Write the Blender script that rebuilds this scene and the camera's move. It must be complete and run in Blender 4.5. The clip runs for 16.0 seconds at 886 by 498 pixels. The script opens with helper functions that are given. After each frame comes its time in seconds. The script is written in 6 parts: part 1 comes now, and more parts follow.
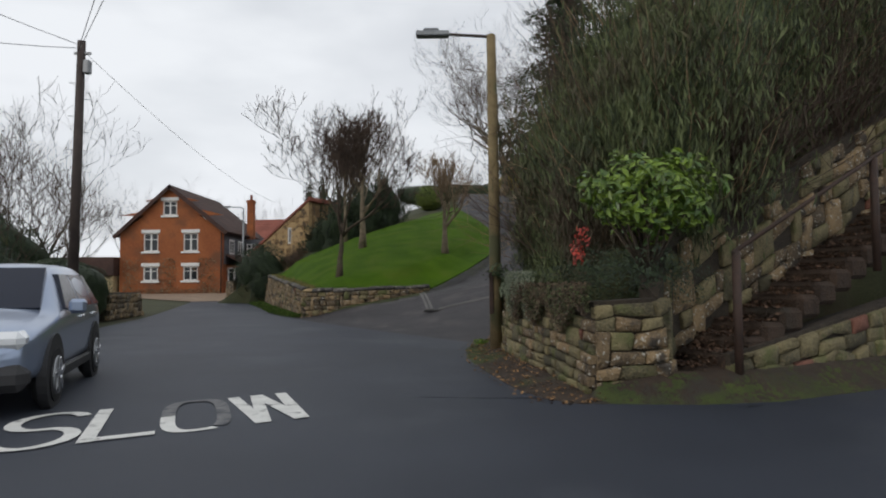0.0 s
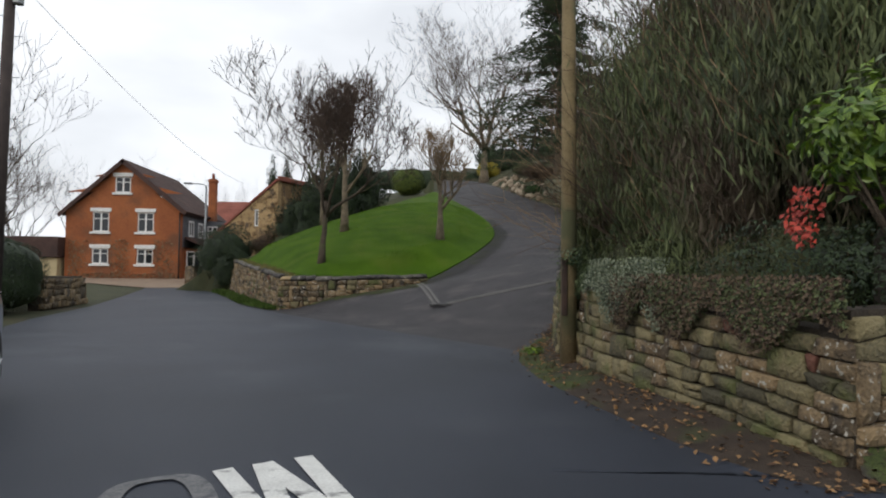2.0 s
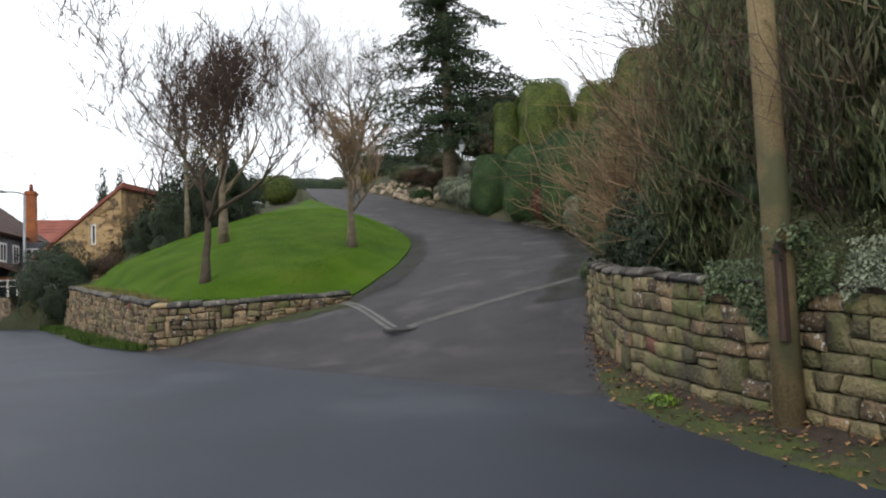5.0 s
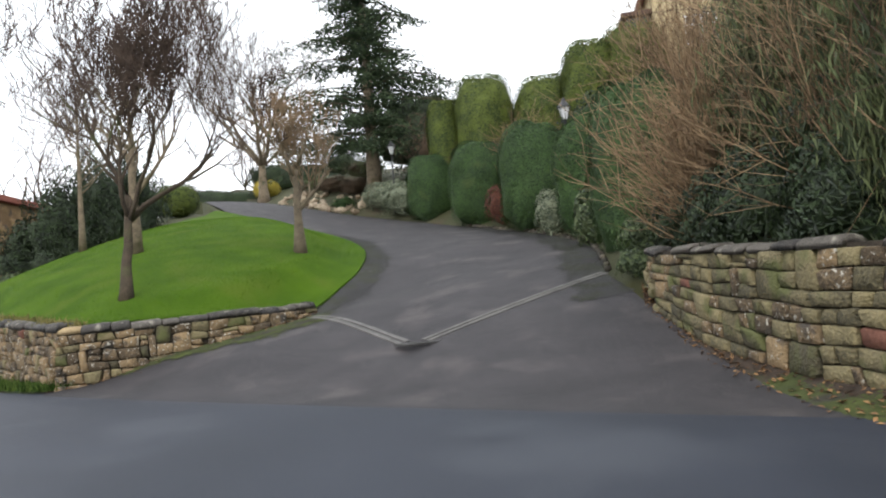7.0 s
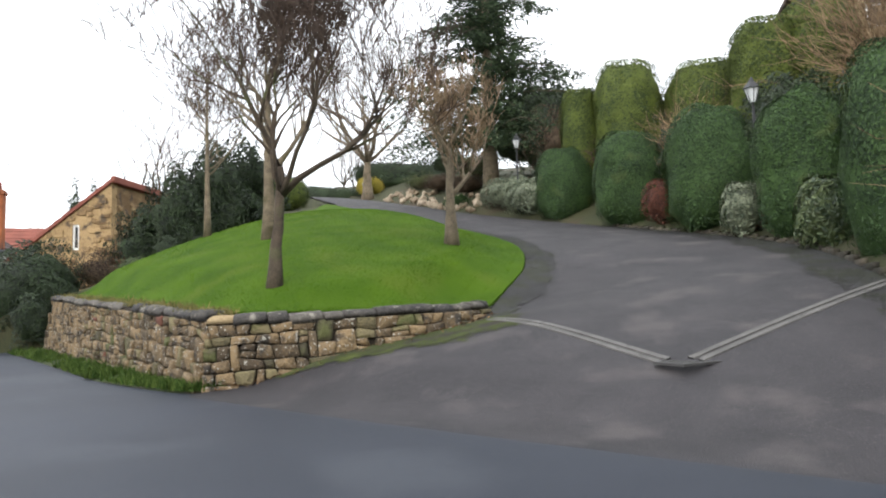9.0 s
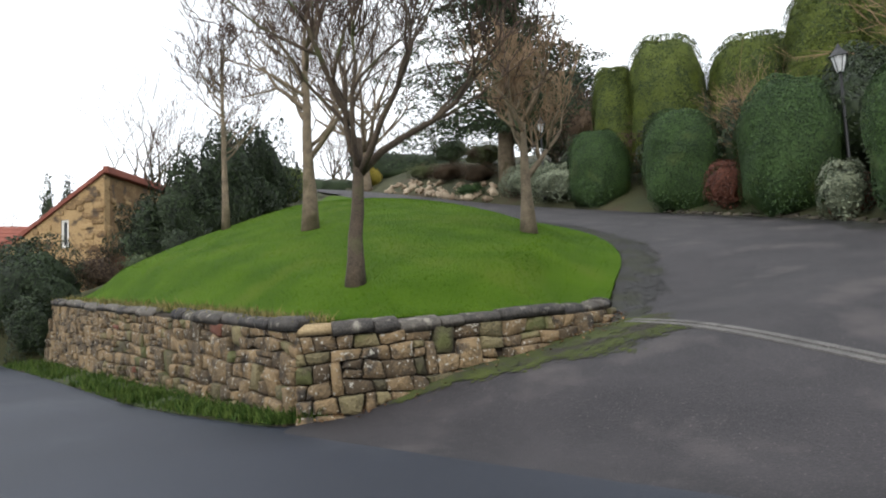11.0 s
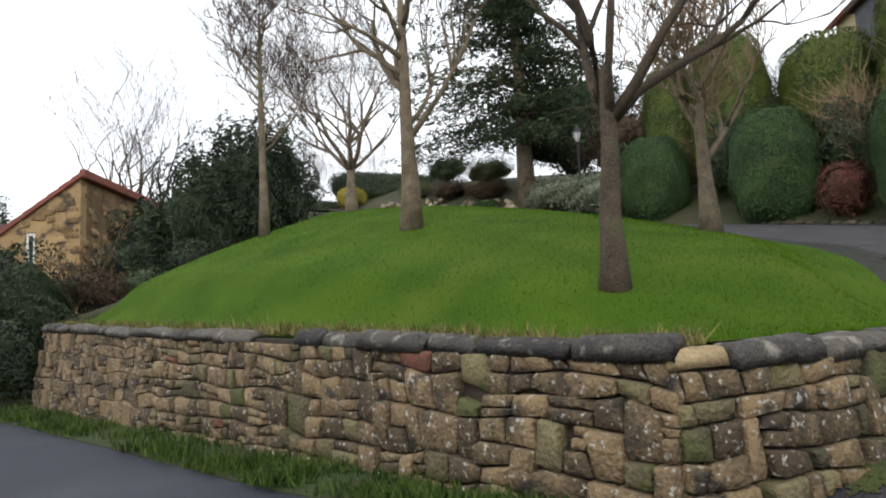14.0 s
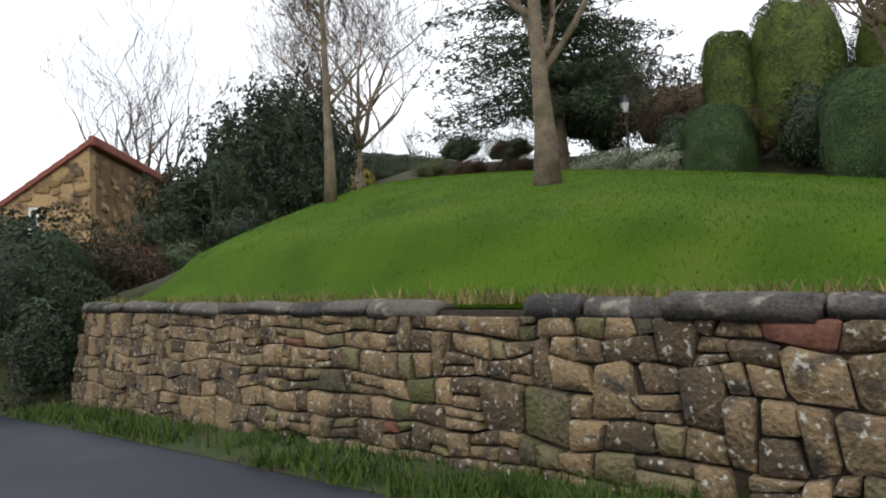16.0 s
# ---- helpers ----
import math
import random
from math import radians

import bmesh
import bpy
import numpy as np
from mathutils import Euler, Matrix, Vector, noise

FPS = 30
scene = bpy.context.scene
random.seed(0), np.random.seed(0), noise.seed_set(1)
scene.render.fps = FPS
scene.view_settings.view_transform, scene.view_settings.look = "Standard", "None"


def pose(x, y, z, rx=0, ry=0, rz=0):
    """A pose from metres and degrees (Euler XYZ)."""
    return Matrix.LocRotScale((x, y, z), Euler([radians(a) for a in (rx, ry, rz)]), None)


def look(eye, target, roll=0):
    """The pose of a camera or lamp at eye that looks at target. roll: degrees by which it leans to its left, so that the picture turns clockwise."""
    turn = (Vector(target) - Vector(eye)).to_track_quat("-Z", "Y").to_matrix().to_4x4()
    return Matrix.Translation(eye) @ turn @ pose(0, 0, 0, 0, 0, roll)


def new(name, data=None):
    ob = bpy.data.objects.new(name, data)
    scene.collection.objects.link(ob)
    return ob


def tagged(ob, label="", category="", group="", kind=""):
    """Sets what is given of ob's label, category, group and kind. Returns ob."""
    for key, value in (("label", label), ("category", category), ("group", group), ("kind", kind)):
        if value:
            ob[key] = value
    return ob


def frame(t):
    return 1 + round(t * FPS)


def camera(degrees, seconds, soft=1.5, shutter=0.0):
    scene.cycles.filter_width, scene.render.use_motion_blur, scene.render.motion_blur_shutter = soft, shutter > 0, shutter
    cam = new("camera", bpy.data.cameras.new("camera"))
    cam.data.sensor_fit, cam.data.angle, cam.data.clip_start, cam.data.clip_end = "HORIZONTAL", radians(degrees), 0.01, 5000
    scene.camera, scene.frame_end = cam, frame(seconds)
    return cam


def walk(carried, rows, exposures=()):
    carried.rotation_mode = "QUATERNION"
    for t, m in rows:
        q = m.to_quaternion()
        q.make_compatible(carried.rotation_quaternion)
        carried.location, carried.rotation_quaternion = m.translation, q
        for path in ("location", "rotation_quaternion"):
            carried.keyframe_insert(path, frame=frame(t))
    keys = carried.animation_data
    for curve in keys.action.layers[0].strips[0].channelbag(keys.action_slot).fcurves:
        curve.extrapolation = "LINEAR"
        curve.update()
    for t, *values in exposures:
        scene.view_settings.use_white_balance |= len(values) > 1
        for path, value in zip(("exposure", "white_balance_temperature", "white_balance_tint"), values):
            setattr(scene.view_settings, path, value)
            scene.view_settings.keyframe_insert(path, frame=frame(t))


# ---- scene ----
cam = camera(68.9, 16.0, soft=2.0)
PATH = [
    (0, (-0.111, 4.126, 1.376), (-0.118, 6.124, 1.477), -0.5),
    (0.5, (-0.439, 4.984, 1.37), (-0.395, 6.982, 1.449), -1.2),
    (1, (-0.795, 5.809, 1.376), (-0.782, 7.806, 1.469), 0.4),
    (1.5, (-1.126, 6.633, 1.358), (-1.01, 8.627, 1.444), 0.6),
    (2, (-1.461, 7.483, 1.354), (-1.348, 9.479, 1.425), 0.7),
    (2.5, (-1.716, 8.266, 1.348), (-1.55, 10.256, 1.443), 1.0),
    (3, (-2.005, 9.143, 1.333), (-1.779, 11.129, 1.403), 1.2),
    (3.5, (-2.311, 9.908, 1.327), (-2.007, 11.884, 1.383), 0.7),
    (4, (-2.646, 10.731, 1.32), (-2.364, 12.709, 1.411), 0.4),
    (4.5, (-2.938, 11.48, 1.32), (-2.5, 13.431, 1.381), -0.1),
    (5, (-3.236, 12.3, 1.32), (-2.671, 14.215, 1.43), -2.3),
    (5.2, (-3.342, 12.616, 1.296), (-2.701, 14.507, 1.406), -5.0),
    (7.3, (-4.488, 16.078, 1.161), (-3.563, 17.845, 1.311), -3.7),
    (7.5, (-4.553, 16.394, 1.158), (-3.601, 18.146, 1.308), -3.3),
    (8, (-4.831, 17.239, 1.153), (-3.948, 19.027, 1.301), -2.6),
    (8.5, (-5.135, 17.965, 1.146), (-4.386, 19.813, 1.304), -1.6),
    (9, (-5.356, 18.739, 1.169), (-4.71, 20.623, 1.349), -1.7),
    (9.2, (-5.421, 19.018, 1.19), (-4.743, 20.89, 1.378), -2.6),
    (11.3, (-6.838, 21.866, 1.352), (-6.124, 23.728, 1.509), -2.7),
    (11.5, (-6.959, 22.193, 1.333), (-6.251, 24.056, 1.497), -2.8),
    (12, (-7.284, 22.986, 1.351), (-6.616, 24.862, 1.539), -2.7),
    (12.5, (-7.548, 23.704, 1.343), (-6.868, 25.574, 1.543), -2.9),
    (13, (-7.873, 24.449, 1.343), (-7.099, 26.28, 1.56), -3.3),
    (13.5, (-8.197, 25.137, 1.333), (-7.349, 26.933, 1.565), -3.2),
    (14, (-8.588, 25.883, 1.348), (-7.721, 27.669, 1.593), -3.1),
    (14.5, (-8.928, 26.587, 1.333), (-8.031, 28.353, 1.604), -3.1),
    (15, (-9.287, 27.333, 1.337), (-8.437, 29.119, 1.627), -3.3),
    (15.5, (-9.513, 28.027, 1.298), (-8.59, 29.781, 1.568), -3.3),
    (16, (-9.791, 28.775, 1.299), (-8.868, 30.536, 1.508), -3.3),
]
EXPOSURES = [(0, -0.74), (1.5, -0.58), (2.5, -0.40), (3.5, -0.20), (5.0, 0.02), (7.5, 0.60), (8.5, 0.72), (9.2, 0.58), (11.5, 0.24), (14.5, 0.0), (16, -0.04)]
walk(cam, [(t, look(eye, target, roll)) for t, eye, target, roll in PATH], EXPOSURES)


# ---- light ----
world = bpy.data.worlds.new("sky")
scene.world = world
world.use_nodes = True
wn, wl = world.node_tree.nodes, world.node_tree.links
wn.clear()
sky = wn.new("ShaderNodeTexSky")
sky.sky_type, sky.sun_disc = "NISHITA", False
sky.sun_elevation, sky.sun_rotation = radians(28), radians(250)
sky.air_density, sky.dust_density, sky.ozone_density = 1.0, 2.0, 1.0
wco = wn.new("ShaderNodeTexCoord")
wmap = wn.new("ShaderNodeMapping")
wmap.inputs["Scale"].default_value = (1.6, 1.6, 4.5)
cloud = wn.new("ShaderNodeTexNoise")
cloud.inputs["Scale"].default_value, cloud.inputs["Detail"].default_value = 1.7, 5.0
cramp = wn.new("ShaderNodeValToRGB")
cramp.color_ramp.elements[0].position, cramp.color_ramp.elements[0].color = 0.34, (0.78, 0.78, 0.78, 1)
cramp.color_ramp.elements[1].position, cramp.color_ramp.elements[1].color = 0.60, (1, 1, 1, 1)
cmix = wn.new("ShaderNodeMixRGB")
cmix.inputs["Color2"].default_value = (14.4, 14.9, 15.6, 1)
wbg = wn.new("ShaderNodeBackground")
wbg.inputs["Strength"].default_value = 0.10
wout = wn.new("ShaderNodeOutputWorld")
wl.new(wco.outputs["Generated"], wmap.inputs["Vector"])
wl.new(wmap.outputs["Vector"], cloud.inputs["Vector"])
wl.new(cloud.outputs["Fac"], cramp.inputs["Fac"])
wl.new(cramp.outputs["Color"], cmix.inputs["Fac"])
wl.new(sky.outputs["Color"], cmix.inputs["Color1"])
wl.new(cmix.outputs["Color"], wbg.inputs["Color"])
wl.new(wbg.outputs["Background"], wout.inputs["Surface"])

sun_data = bpy.data.lights.new("sun", "SUN")
sun_data.energy, sun_data.angle, sun_data.color = 0.9, radians(14), (1.0, 0.93, 0.83)
sun = new("sun", sun_data)
sun.matrix_world = look((-40, -30, 40), (0, 20, 0))


# ---- materials ----
def material(name, dark, light, scale=6.0, fine=60.0, rough=0.85, bump=0.3, metal=0.0, third=None, third_scale=0.7, island=0.0, per_object=0.0, dist=0.02, third_at=0.55, spots=None):
    """Two colours mixed by coarse and fine noise, a third in blotches, with relief."""
    m = bpy.data.materials.new(name)
    m.use_nodes = True
    n, l = m.node_tree.nodes, m.node_tree.links
    bsdf = n["Principled BSDF"]
    geo = n.new("ShaderNodeNewGeometry")
    info = n.new("ShaderNodeObjectInfo")
    big = n.new("ShaderNodeTexNoise")
    big.inputs["Scale"].default_value, big.inputs["Detail"].default_value = scale, 4.0
    small = n.new("ShaderNodeTexNoise")
    small.inputs["Scale"].default_value, small.inputs["Detail"].default_value = fine, 3.0
    l.new(geo.outputs["Position"], big.inputs["Vector"])
    l.new(geo.outputs["Position"], small.inputs["Vector"])
    add = n.new("ShaderNodeMath")
    add.operation = "ADD"
    l.new(big.outputs["Fac"], add.inputs[0])
    l.new(small.outputs["Fac"], add.inputs[1])
    last = add.outputs[0]
    for source, amount in ((geo.outputs["Random Per Island"], island), (info.outputs["Random"], per_object)):
        if amount:
            mad = n.new("ShaderNodeMath")
            mad.operation = "MULTIPLY_ADD"
            mad.inputs[1].default_value = amount
            l.new(source, mad.inputs[0])
            l.new(last, mad.inputs[2])
            sub = n.new("ShaderNodeMath")
            sub.operation = "SUBTRACT"
            sub.inputs[1].default_value = amount * 0.5
            l.new(mad.outputs[0], sub.inputs[0])
            last = sub.outputs[0]
    half = n.new("ShaderNodeMapRange")
    half.inputs["From Min"].default_value, half.inputs["From Max"].default_value = 0.68, 1.32
    l.new(last, half.inputs["Value"])
    mix = n.new("ShaderNodeMixRGB")
    mix.inputs["Color1"].default_value, mix.inputs["Color2"].default_value = (*dark, 1), (*light, 1)
    l.new(half.outputs["Result"], mix.inputs["Fac"])
    colour = mix.outputs["Color"]
    if third:
        patch = n.new("ShaderNodeTexNoise")
        patch.inputs["Scale"].default_value, patch.inputs["Detail"].default_value = third_scale, 6.0
        l.new(geo.outputs["Position"], patch.inputs["Vector"])
        cut = n.new("ShaderNodeMapRange")
        cut.inputs["From Min"].default_value, cut.inputs["From Max"].default_value = third_at, third_at + 0.12
        l.new(patch.outputs["Fac"], cut.inputs["Value"])
        over = n.new("ShaderNodeMixRGB")
        over.inputs["Color2"].default_value = (*third, 1)
        l.new(cut.outputs["Result"], over.inputs["Fac"])
        l.new(colour, over.inputs["Color1"])
        colour = over.outputs["Color"]
    if spots:
        speck = n.new("ShaderNodeTexNoise")
        speck.inputs["Scale"].default_value, speck.inputs["Detail"].default_value = spots[1], 5.0
        l.new(geo.outputs["Position"], speck.inputs["Vector"])
        edge = n.new("ShaderNodeMapRange")
        edge.inputs["From Min"].default_value, edge.inputs["From Max"].default_value = spots[2], spots[2] + 0.06
        l.new(speck.outputs["Fac"], edge.inputs["Value"])
        top = n.new("ShaderNodeMixRGB")
        top.inputs["Color2"].default_value = (*spots[0], 1)
        l.new(edge.outputs["Result"], top.inputs["Fac"])
        l.new(colour, top.inputs["Color1"])
        colour = top.outputs["Color"]
    l.new(colour, bsdf.inputs["Base Color"])
    bsdf.inputs["Roughness"].default_value, bsdf.inputs["Metallic"].default_value = rough, metal
    if bump:
        relief = n.new("ShaderNodeBump")
        relief.inputs["Strength"].default_value, relief.inputs["Distance"].default_value = bump, dist
        l.new(add.outputs[0], relief.inputs["Height"])
        l.new(relief.outputs["Normal"], bsdf.inputs["Normal"])
    return m


def plain(name, colour, rough=0.5, metal=0.0, **more):
    m = bpy.data.materials.new(name)
    m.use_nodes = True
    b = m.node_tree.nodes["Principled BSDF"]
    b.inputs["Base Color"].default_value, b.inputs["Roughness"].default_value, b.inputs["Metallic"].default_value = (*colour, 1), rough, metal
    for key, value in more.items():
        b.inputs[key.replace("_", " ")].default_value = value
    return m


ASPHALT = material("asphalt", (0.015, 0.019, 0.029), (0.031, 0.037, 0.053), 0.5, 140, 0.60, 0.4, third=(0.042, 0.048, 0.062), third_scale=0.35, spots=((0.075, 0.080, 0.092), 90, 0.66), dist=0.01)
ASPHALT.node_tree.nodes["Principled BSDF"].inputs["Specular IOR Level"].default_value = 0.38
DRIVE = material("worn_drive", (0.013, 0.012, 0.015), (0.046, 0.041, 0.045), 1.1, 55, 0.72, 0.8, third=(0.068, 0.059, 0.060), third_scale=0.9, dist=0.018, third_at=0.55, spots=((0.13, 0.115, 0.11), 48, 0.63))
SOIL = material("leafy_soil", (0.022, 0.015, 0.010), (0.065, 0.043, 0.028), 5, 70, 0.95, 0.8, third=(0.045, 0.062, 0.014), third_scale=0.9, third_at=0.56, dist=0.03)
GROUND = material("rough_ground", (0.020, 0.026, 0.008), (0.060, 0.060, 0.022), 0.6, 30, 0.95, 0.6, third=(0.060, 0.040, 0.022), third_scale=0.25)
ROUGH_BLADE = material("rough_grass_blade", (0.022, 0.055, 0.009), (0.095, 0.140, 0.030), 0.9, 40, 0.8, 0, island=0.9)
LAWN = material("mown_grass", (0.027, 0.069, 0.002), (0.074, 0.138, 0.006), 0.9, 90, 0.9, 0.6, third=(0.074, 0.118, 0.010), third_scale=0.7, third_at=0.54, dist=0.015)
BLADE = material("grass_blade", (0.042, 0.108, 0.003), (0.108, 0.186, 0.012), 0.9, 40, 0.8, 0, island=0.7)
for m in (LAWN, BLADE, ROUGH_BLADE):
    m.node_tree.nodes["Principled BSDF"].inputs["Specular IOR Level"].default_value = 0.15
STRAW = material("straw_blade", (0.075, 0.085, 0.018), (0.26, 0.21, 0.075), 1.5, 40, 0.85, 0, island=0.9)
STONE = material("sandstone", (0.085, 0.062, 0.038), (0.29, 0.205, 0.112), 3.5, 30, 0.92, 1.0, dist=0.035, spots=((0.46, 0.44, 0.38), 21, 0.60), third=(0.060, 0.050, 0.040), third_scale=4.5, per_object=0.75, third_at=0.55)
STONE_JOINED = material("sandstone_far", (0.085, 0.062, 0.038), (0.29, 0.205, 0.112), 3.5, 30, 0.92, 1.0, dist=0.035, spots=((0.46, 0.44, 0.38), 21, 0.60), third=(0.060, 0.050, 0.040), third_scale=4.5, island=0.75, third_at=0.55)
STONE_GREEN = material("mossy_sandstone", (0.068, 0.060, 0.036), (0.24, 0.20, 0.105), 2.5, 30, 0.92, 1.0, dist=0.035, third=(0.105, 0.112, 0.040), third_scale=2.2, per_object=0.7, third_at=0.52)
STONE_RED = material("red_sandstone", (0.10, 0.040, 0.026), (0.22, 0.095, 0.065), 3, 26, 0.92, 0.7)
COPING = material("dark_coping", (0.030, 0.028, 0.028), (0.125, 0.112, 0.096), 5, 45, 0.9, 0.9, third=(0.27, 0.25, 0.21), third_scale=7, third_at=0.57, per_object=0.7)
PALE = material("pale_coping", (0.26, 0.19, 0.10), (0.46, 0.35, 0.20), 5, 40, 0.9, 0.5)
MOSS_BRIGHT = material("bright_moss", (0.024, 0.032, 0.009), (0.080, 0.100, 0.017), 3, 60, 0.95, 0.6, third=(0.040, 0.036, 0.026), third_scale=2.6, third_at=0.52, dist=0.02)
MOSS = material("moss", (0.026, 0.038, 0.010), (0.080, 0.105, 0.018), 4, 60, 0.95, 0.9, third=(0.042, 0.034, 0.026), third_scale=2.2, third_at=0.46, dist=0.04)
VERGE_GRASS = material("verge_turf", (0.022, 0.036, 0.010), (0.060, 0.085, 0.022), 3, 60, 0.95, 0.8, third=(0.05, 0.038, 0.024), third_scale=2, third_at=0.52)
MORTAR = material("dark_joint", (0.018, 0.014, 0.010), (0.060, 0.046, 0.032), 6, 40, 0.95, 0.6)
BARK = material("bark", (0.040, 0.030, 0.022), (0.120, 0.090, 0.062), 5, 40, 0.95, 0.9, third=(0.095, 0.105, 0.045), third_scale=1.5)
BARK_PALE = material("pale_bark", (0.095, 0.075, 0.052), (0.26, 0.205, 0.140), 5, 40, 0.95, 0.9, third=(0.10, 0.085, 0.045), third_scale=1.8)
TWIG = material("twig", (0.035, 0.022, 0.016), (0.105, 0.070, 0.050), 2, 20, 0.9, 0)
TWIG_PALE = material("pale_twig", (0.15, 0.10, 0.06), (0.34, 0.24, 0.15), 2, 20, 0.9, 0)
TWIG_BROWN = material("brown_twig", (0.10, 0.064, 0.036), (0.33, 0.225, 0.130), 2, 20, 0.9, 0, island=0.6)
CLIP = material("clipped_leaf", (0.012, 0.034, 0.009), (0.056, 0.112, 0.027), 1.3, 25, 0.75, 0, island=1.0, third=(0.070, 0.105, 0.024), third_scale=1.1, third_at=0.60)
CLIP_GOLD = material("golden_leaf", (0.020, 0.040, 0.007), (0.120, 0.155, 0.020), 1.2, 25, 0.75, 0, island=0.8)
YELLOW = material("yellow_leaf", (0.20, 0.16, 0.015), (0.42, 0.34, 0.04), 1.5, 25, 0.75, 0, island=0.8)
DARKLEAF = material("dark_leaf", (0.008, 0.017, 0.007), (0.035, 0.060, 0.020), 1.0, 20, 0.6, 0, island=0.9)
OVERGROWN = material("overgrown_leaf", (0.030, 0.044, 0.017), (0.130, 0.155, 0.060), 0.7, 16, 0.75, 0, island=0.9, third=(0.085, 0.064, 0.040), third_scale=0.6, third_at=0.54)
BROWNLEAF = material("dry_leaf", (0.040, 0.026, 0.018), (0.13, 0.090, 0.055), 1.2, 20, 0.9, 0, island=0.9)
DARKMOSS = material("dark_moss", (0.018, 0.021, 0.014), (0.050, 0.052, 0.034), 2.5, 60, 0.9, 0.7, third=(0.040, 0.040, 0.040), third_scale=1.8, third_at=0.44)
LEAFY_STEP = material("leaf_covered_step", (0.020, 0.013, 0.009), (0.075, 0.045, 0.028), 4, 40, 0.95, 1.0, third=(0.032, 0.026, 0.018), third_scale=2.0, dist=0.04)
IVY = material("ivy_leaf", (0.020, 0.040, 0.014), (0.105, 0.140, 0.055), 1.4, 25, 0.5, 0, island=0.9)
GREYLEAF = material("grey_ivy_leaf", (0.05, 0.070, 0.040), (0.24, 0.27, 0.18), 2.4, 25, 0.6, 0, island=0.9)
LAUREL = material("laurel_leaf", (0.044, 0.096, 0.010), (0.180, 0.270, 0.030), 3, 30, 0.35, 0, island=0.9)
REDLEAF = material("red_leaf", (0.20, 0.020, 0.012), (0.48, 0.055, 0.030), 4, 30, 0.6, 0, island=0.8)
RUST = material("rust_leaf", (0.050, 0.018, 0.012), (0.16, 0.055, 0.032), 2, 30, 0.8, 0, island=0.8)
FIR = material("fir_needle", (0.012, 0.028, 0.012), (0.060, 0.095, 0.038), 0.8, 20, 0.8, 0, island=0.8)
LITTER_DARK = material("wet_leaf", (0.030, 0.016, 0.010), (0.120, 0.066, 0.038), 3, 30, 0.8, 0, island=1.0)
LITTER = material("fallen_leaf", (0.07, 0.035, 0.016), (0.30, 0.17, 0.07), 3, 30, 0.85, 0, island=1.0)
BRICK = material("red_brick", (0.20, 0.060, 0.022), (0.40, 0.135, 0.048), 0.8, 18, 0.9, 0.3, per_object=0.5)
BRICK_WALL = material("brick_wall", (0.22, 0.066, 0.024), (0.40, 0.135, 0.048), 0.5, 14, 0.9, 0.3, third=(0.17, 0.070, 0.035), third_scale=0.4)
ROOF = material("dark_tile", (0.040, 0.022, 0.018), (0.095, 0.050, 0.040), 0.8, 15, 0.85, 0.4)
ROOF_RED = material("red_tile", (0.16, 0.050, 0.035), (0.30, 0.10, 0.070), 0.8, 15, 0.85, 0.4)
WHITE = material("white_paint", (0.66, 0.66, 0.64), (0.82, 0.82, 0.80), 3, 30, 0.5, 0.05)
WORN_WHITE = material("worn_road_paint", (0.50, 0.50, 0.48), (0.72, 0.72, 0.69), 4, 60, 0.7, 0.2, third=(0.07, 0.07, 0.075), third_scale=5, third_at=0.60)
FADED = material("faded_road_paint", (0.06, 0.063, 0.07), (0.19, 0.19, 0.19), 9, 60, 0.7, 0.2, third=(0.038, 0.042, 0.055), third_scale=6, third_at=0.52)
POLE_WOOD = material("weathered_pole", (0.13, 0.095, 0.045), (0.29, 0.22, 0.115), 3, 50, 0.9, 0.4, third=(0.10, 0.10, 0.050), third_scale=1.5)
POLE_DARK = material("creosoted_pole", (0.030, 0.022, 0.020), (0.075, 0.055, 0.048), 3, 50, 0.8, 0.4)
METAL = material("grey_metal", (0.20, 0.21, 0.22), (0.34, 0.35, 0.36), 5, 50, 0.5, 0.05, metal=0.7)
BLACK = plain("black_paint", (0.012, 0.012, 0.013), 0.45)
RAIL = material("rusty_rail", (0.020, 0.013, 0.010), (0.060, 0.030, 0.020), 6, 60, 0.7, 0.3)
DRAIN_CONCRETE = material("drain_concrete", (0.075, 0.072, 0.070), (0.175, 0.168, 0.160), 3, 50, 0.9, 0.4, third=(0.05, 0.048, 0.045), third_scale=6, third_at=0.58)
CONCRETE = material("worn_concrete", (0.15, 0.145, 0.14), (0.30, 0.29, 0.275), 4, 60, 0.9, 0.3)
IRON = plain("cast_iron", (0.085, 0.083, 0.082), 0.65, 0.4)
GLASS = plain("window_glass", (0.02, 0.023, 0.027), 0.06, 0.0, IOR=1.5)
GRAVEL = material("gravel", (0.16, 0.11, 0.075), (0.32, 0.23, 0.16), 1.2, 60, 0.95, 0.5)
RENDER_WALL = material("cream_render", (0.42, 0.34, 0.19), (0.56, 0.46, 0.28), 1, 30, 0.9, 0.2)
SLATE = material("slate_hanging", (0.055, 0.058, 0.068), (0.12, 0.125, 0.14), 2, 20, 0.8, 0.3)
BARN_STONE = material("golden_sandstone", (0.17, 0.105, 0.050), (0.42, 0.29, 0.145), 2.2, 16, 0.92, 0.8, third=(0.10, 0.072, 0.048), third_scale=2.4, third_at=0.54, per_object=0.7, dist=0.04)
KERB_STONE = material("mossy_kerb_stone", (0.035, 0.032, 0.024), (0.125, 0.105, 0.078), 3, 30, 0.95, 0.7, third=(0.045, 0.052, 0.022), third_scale=3, per_object=0.6)
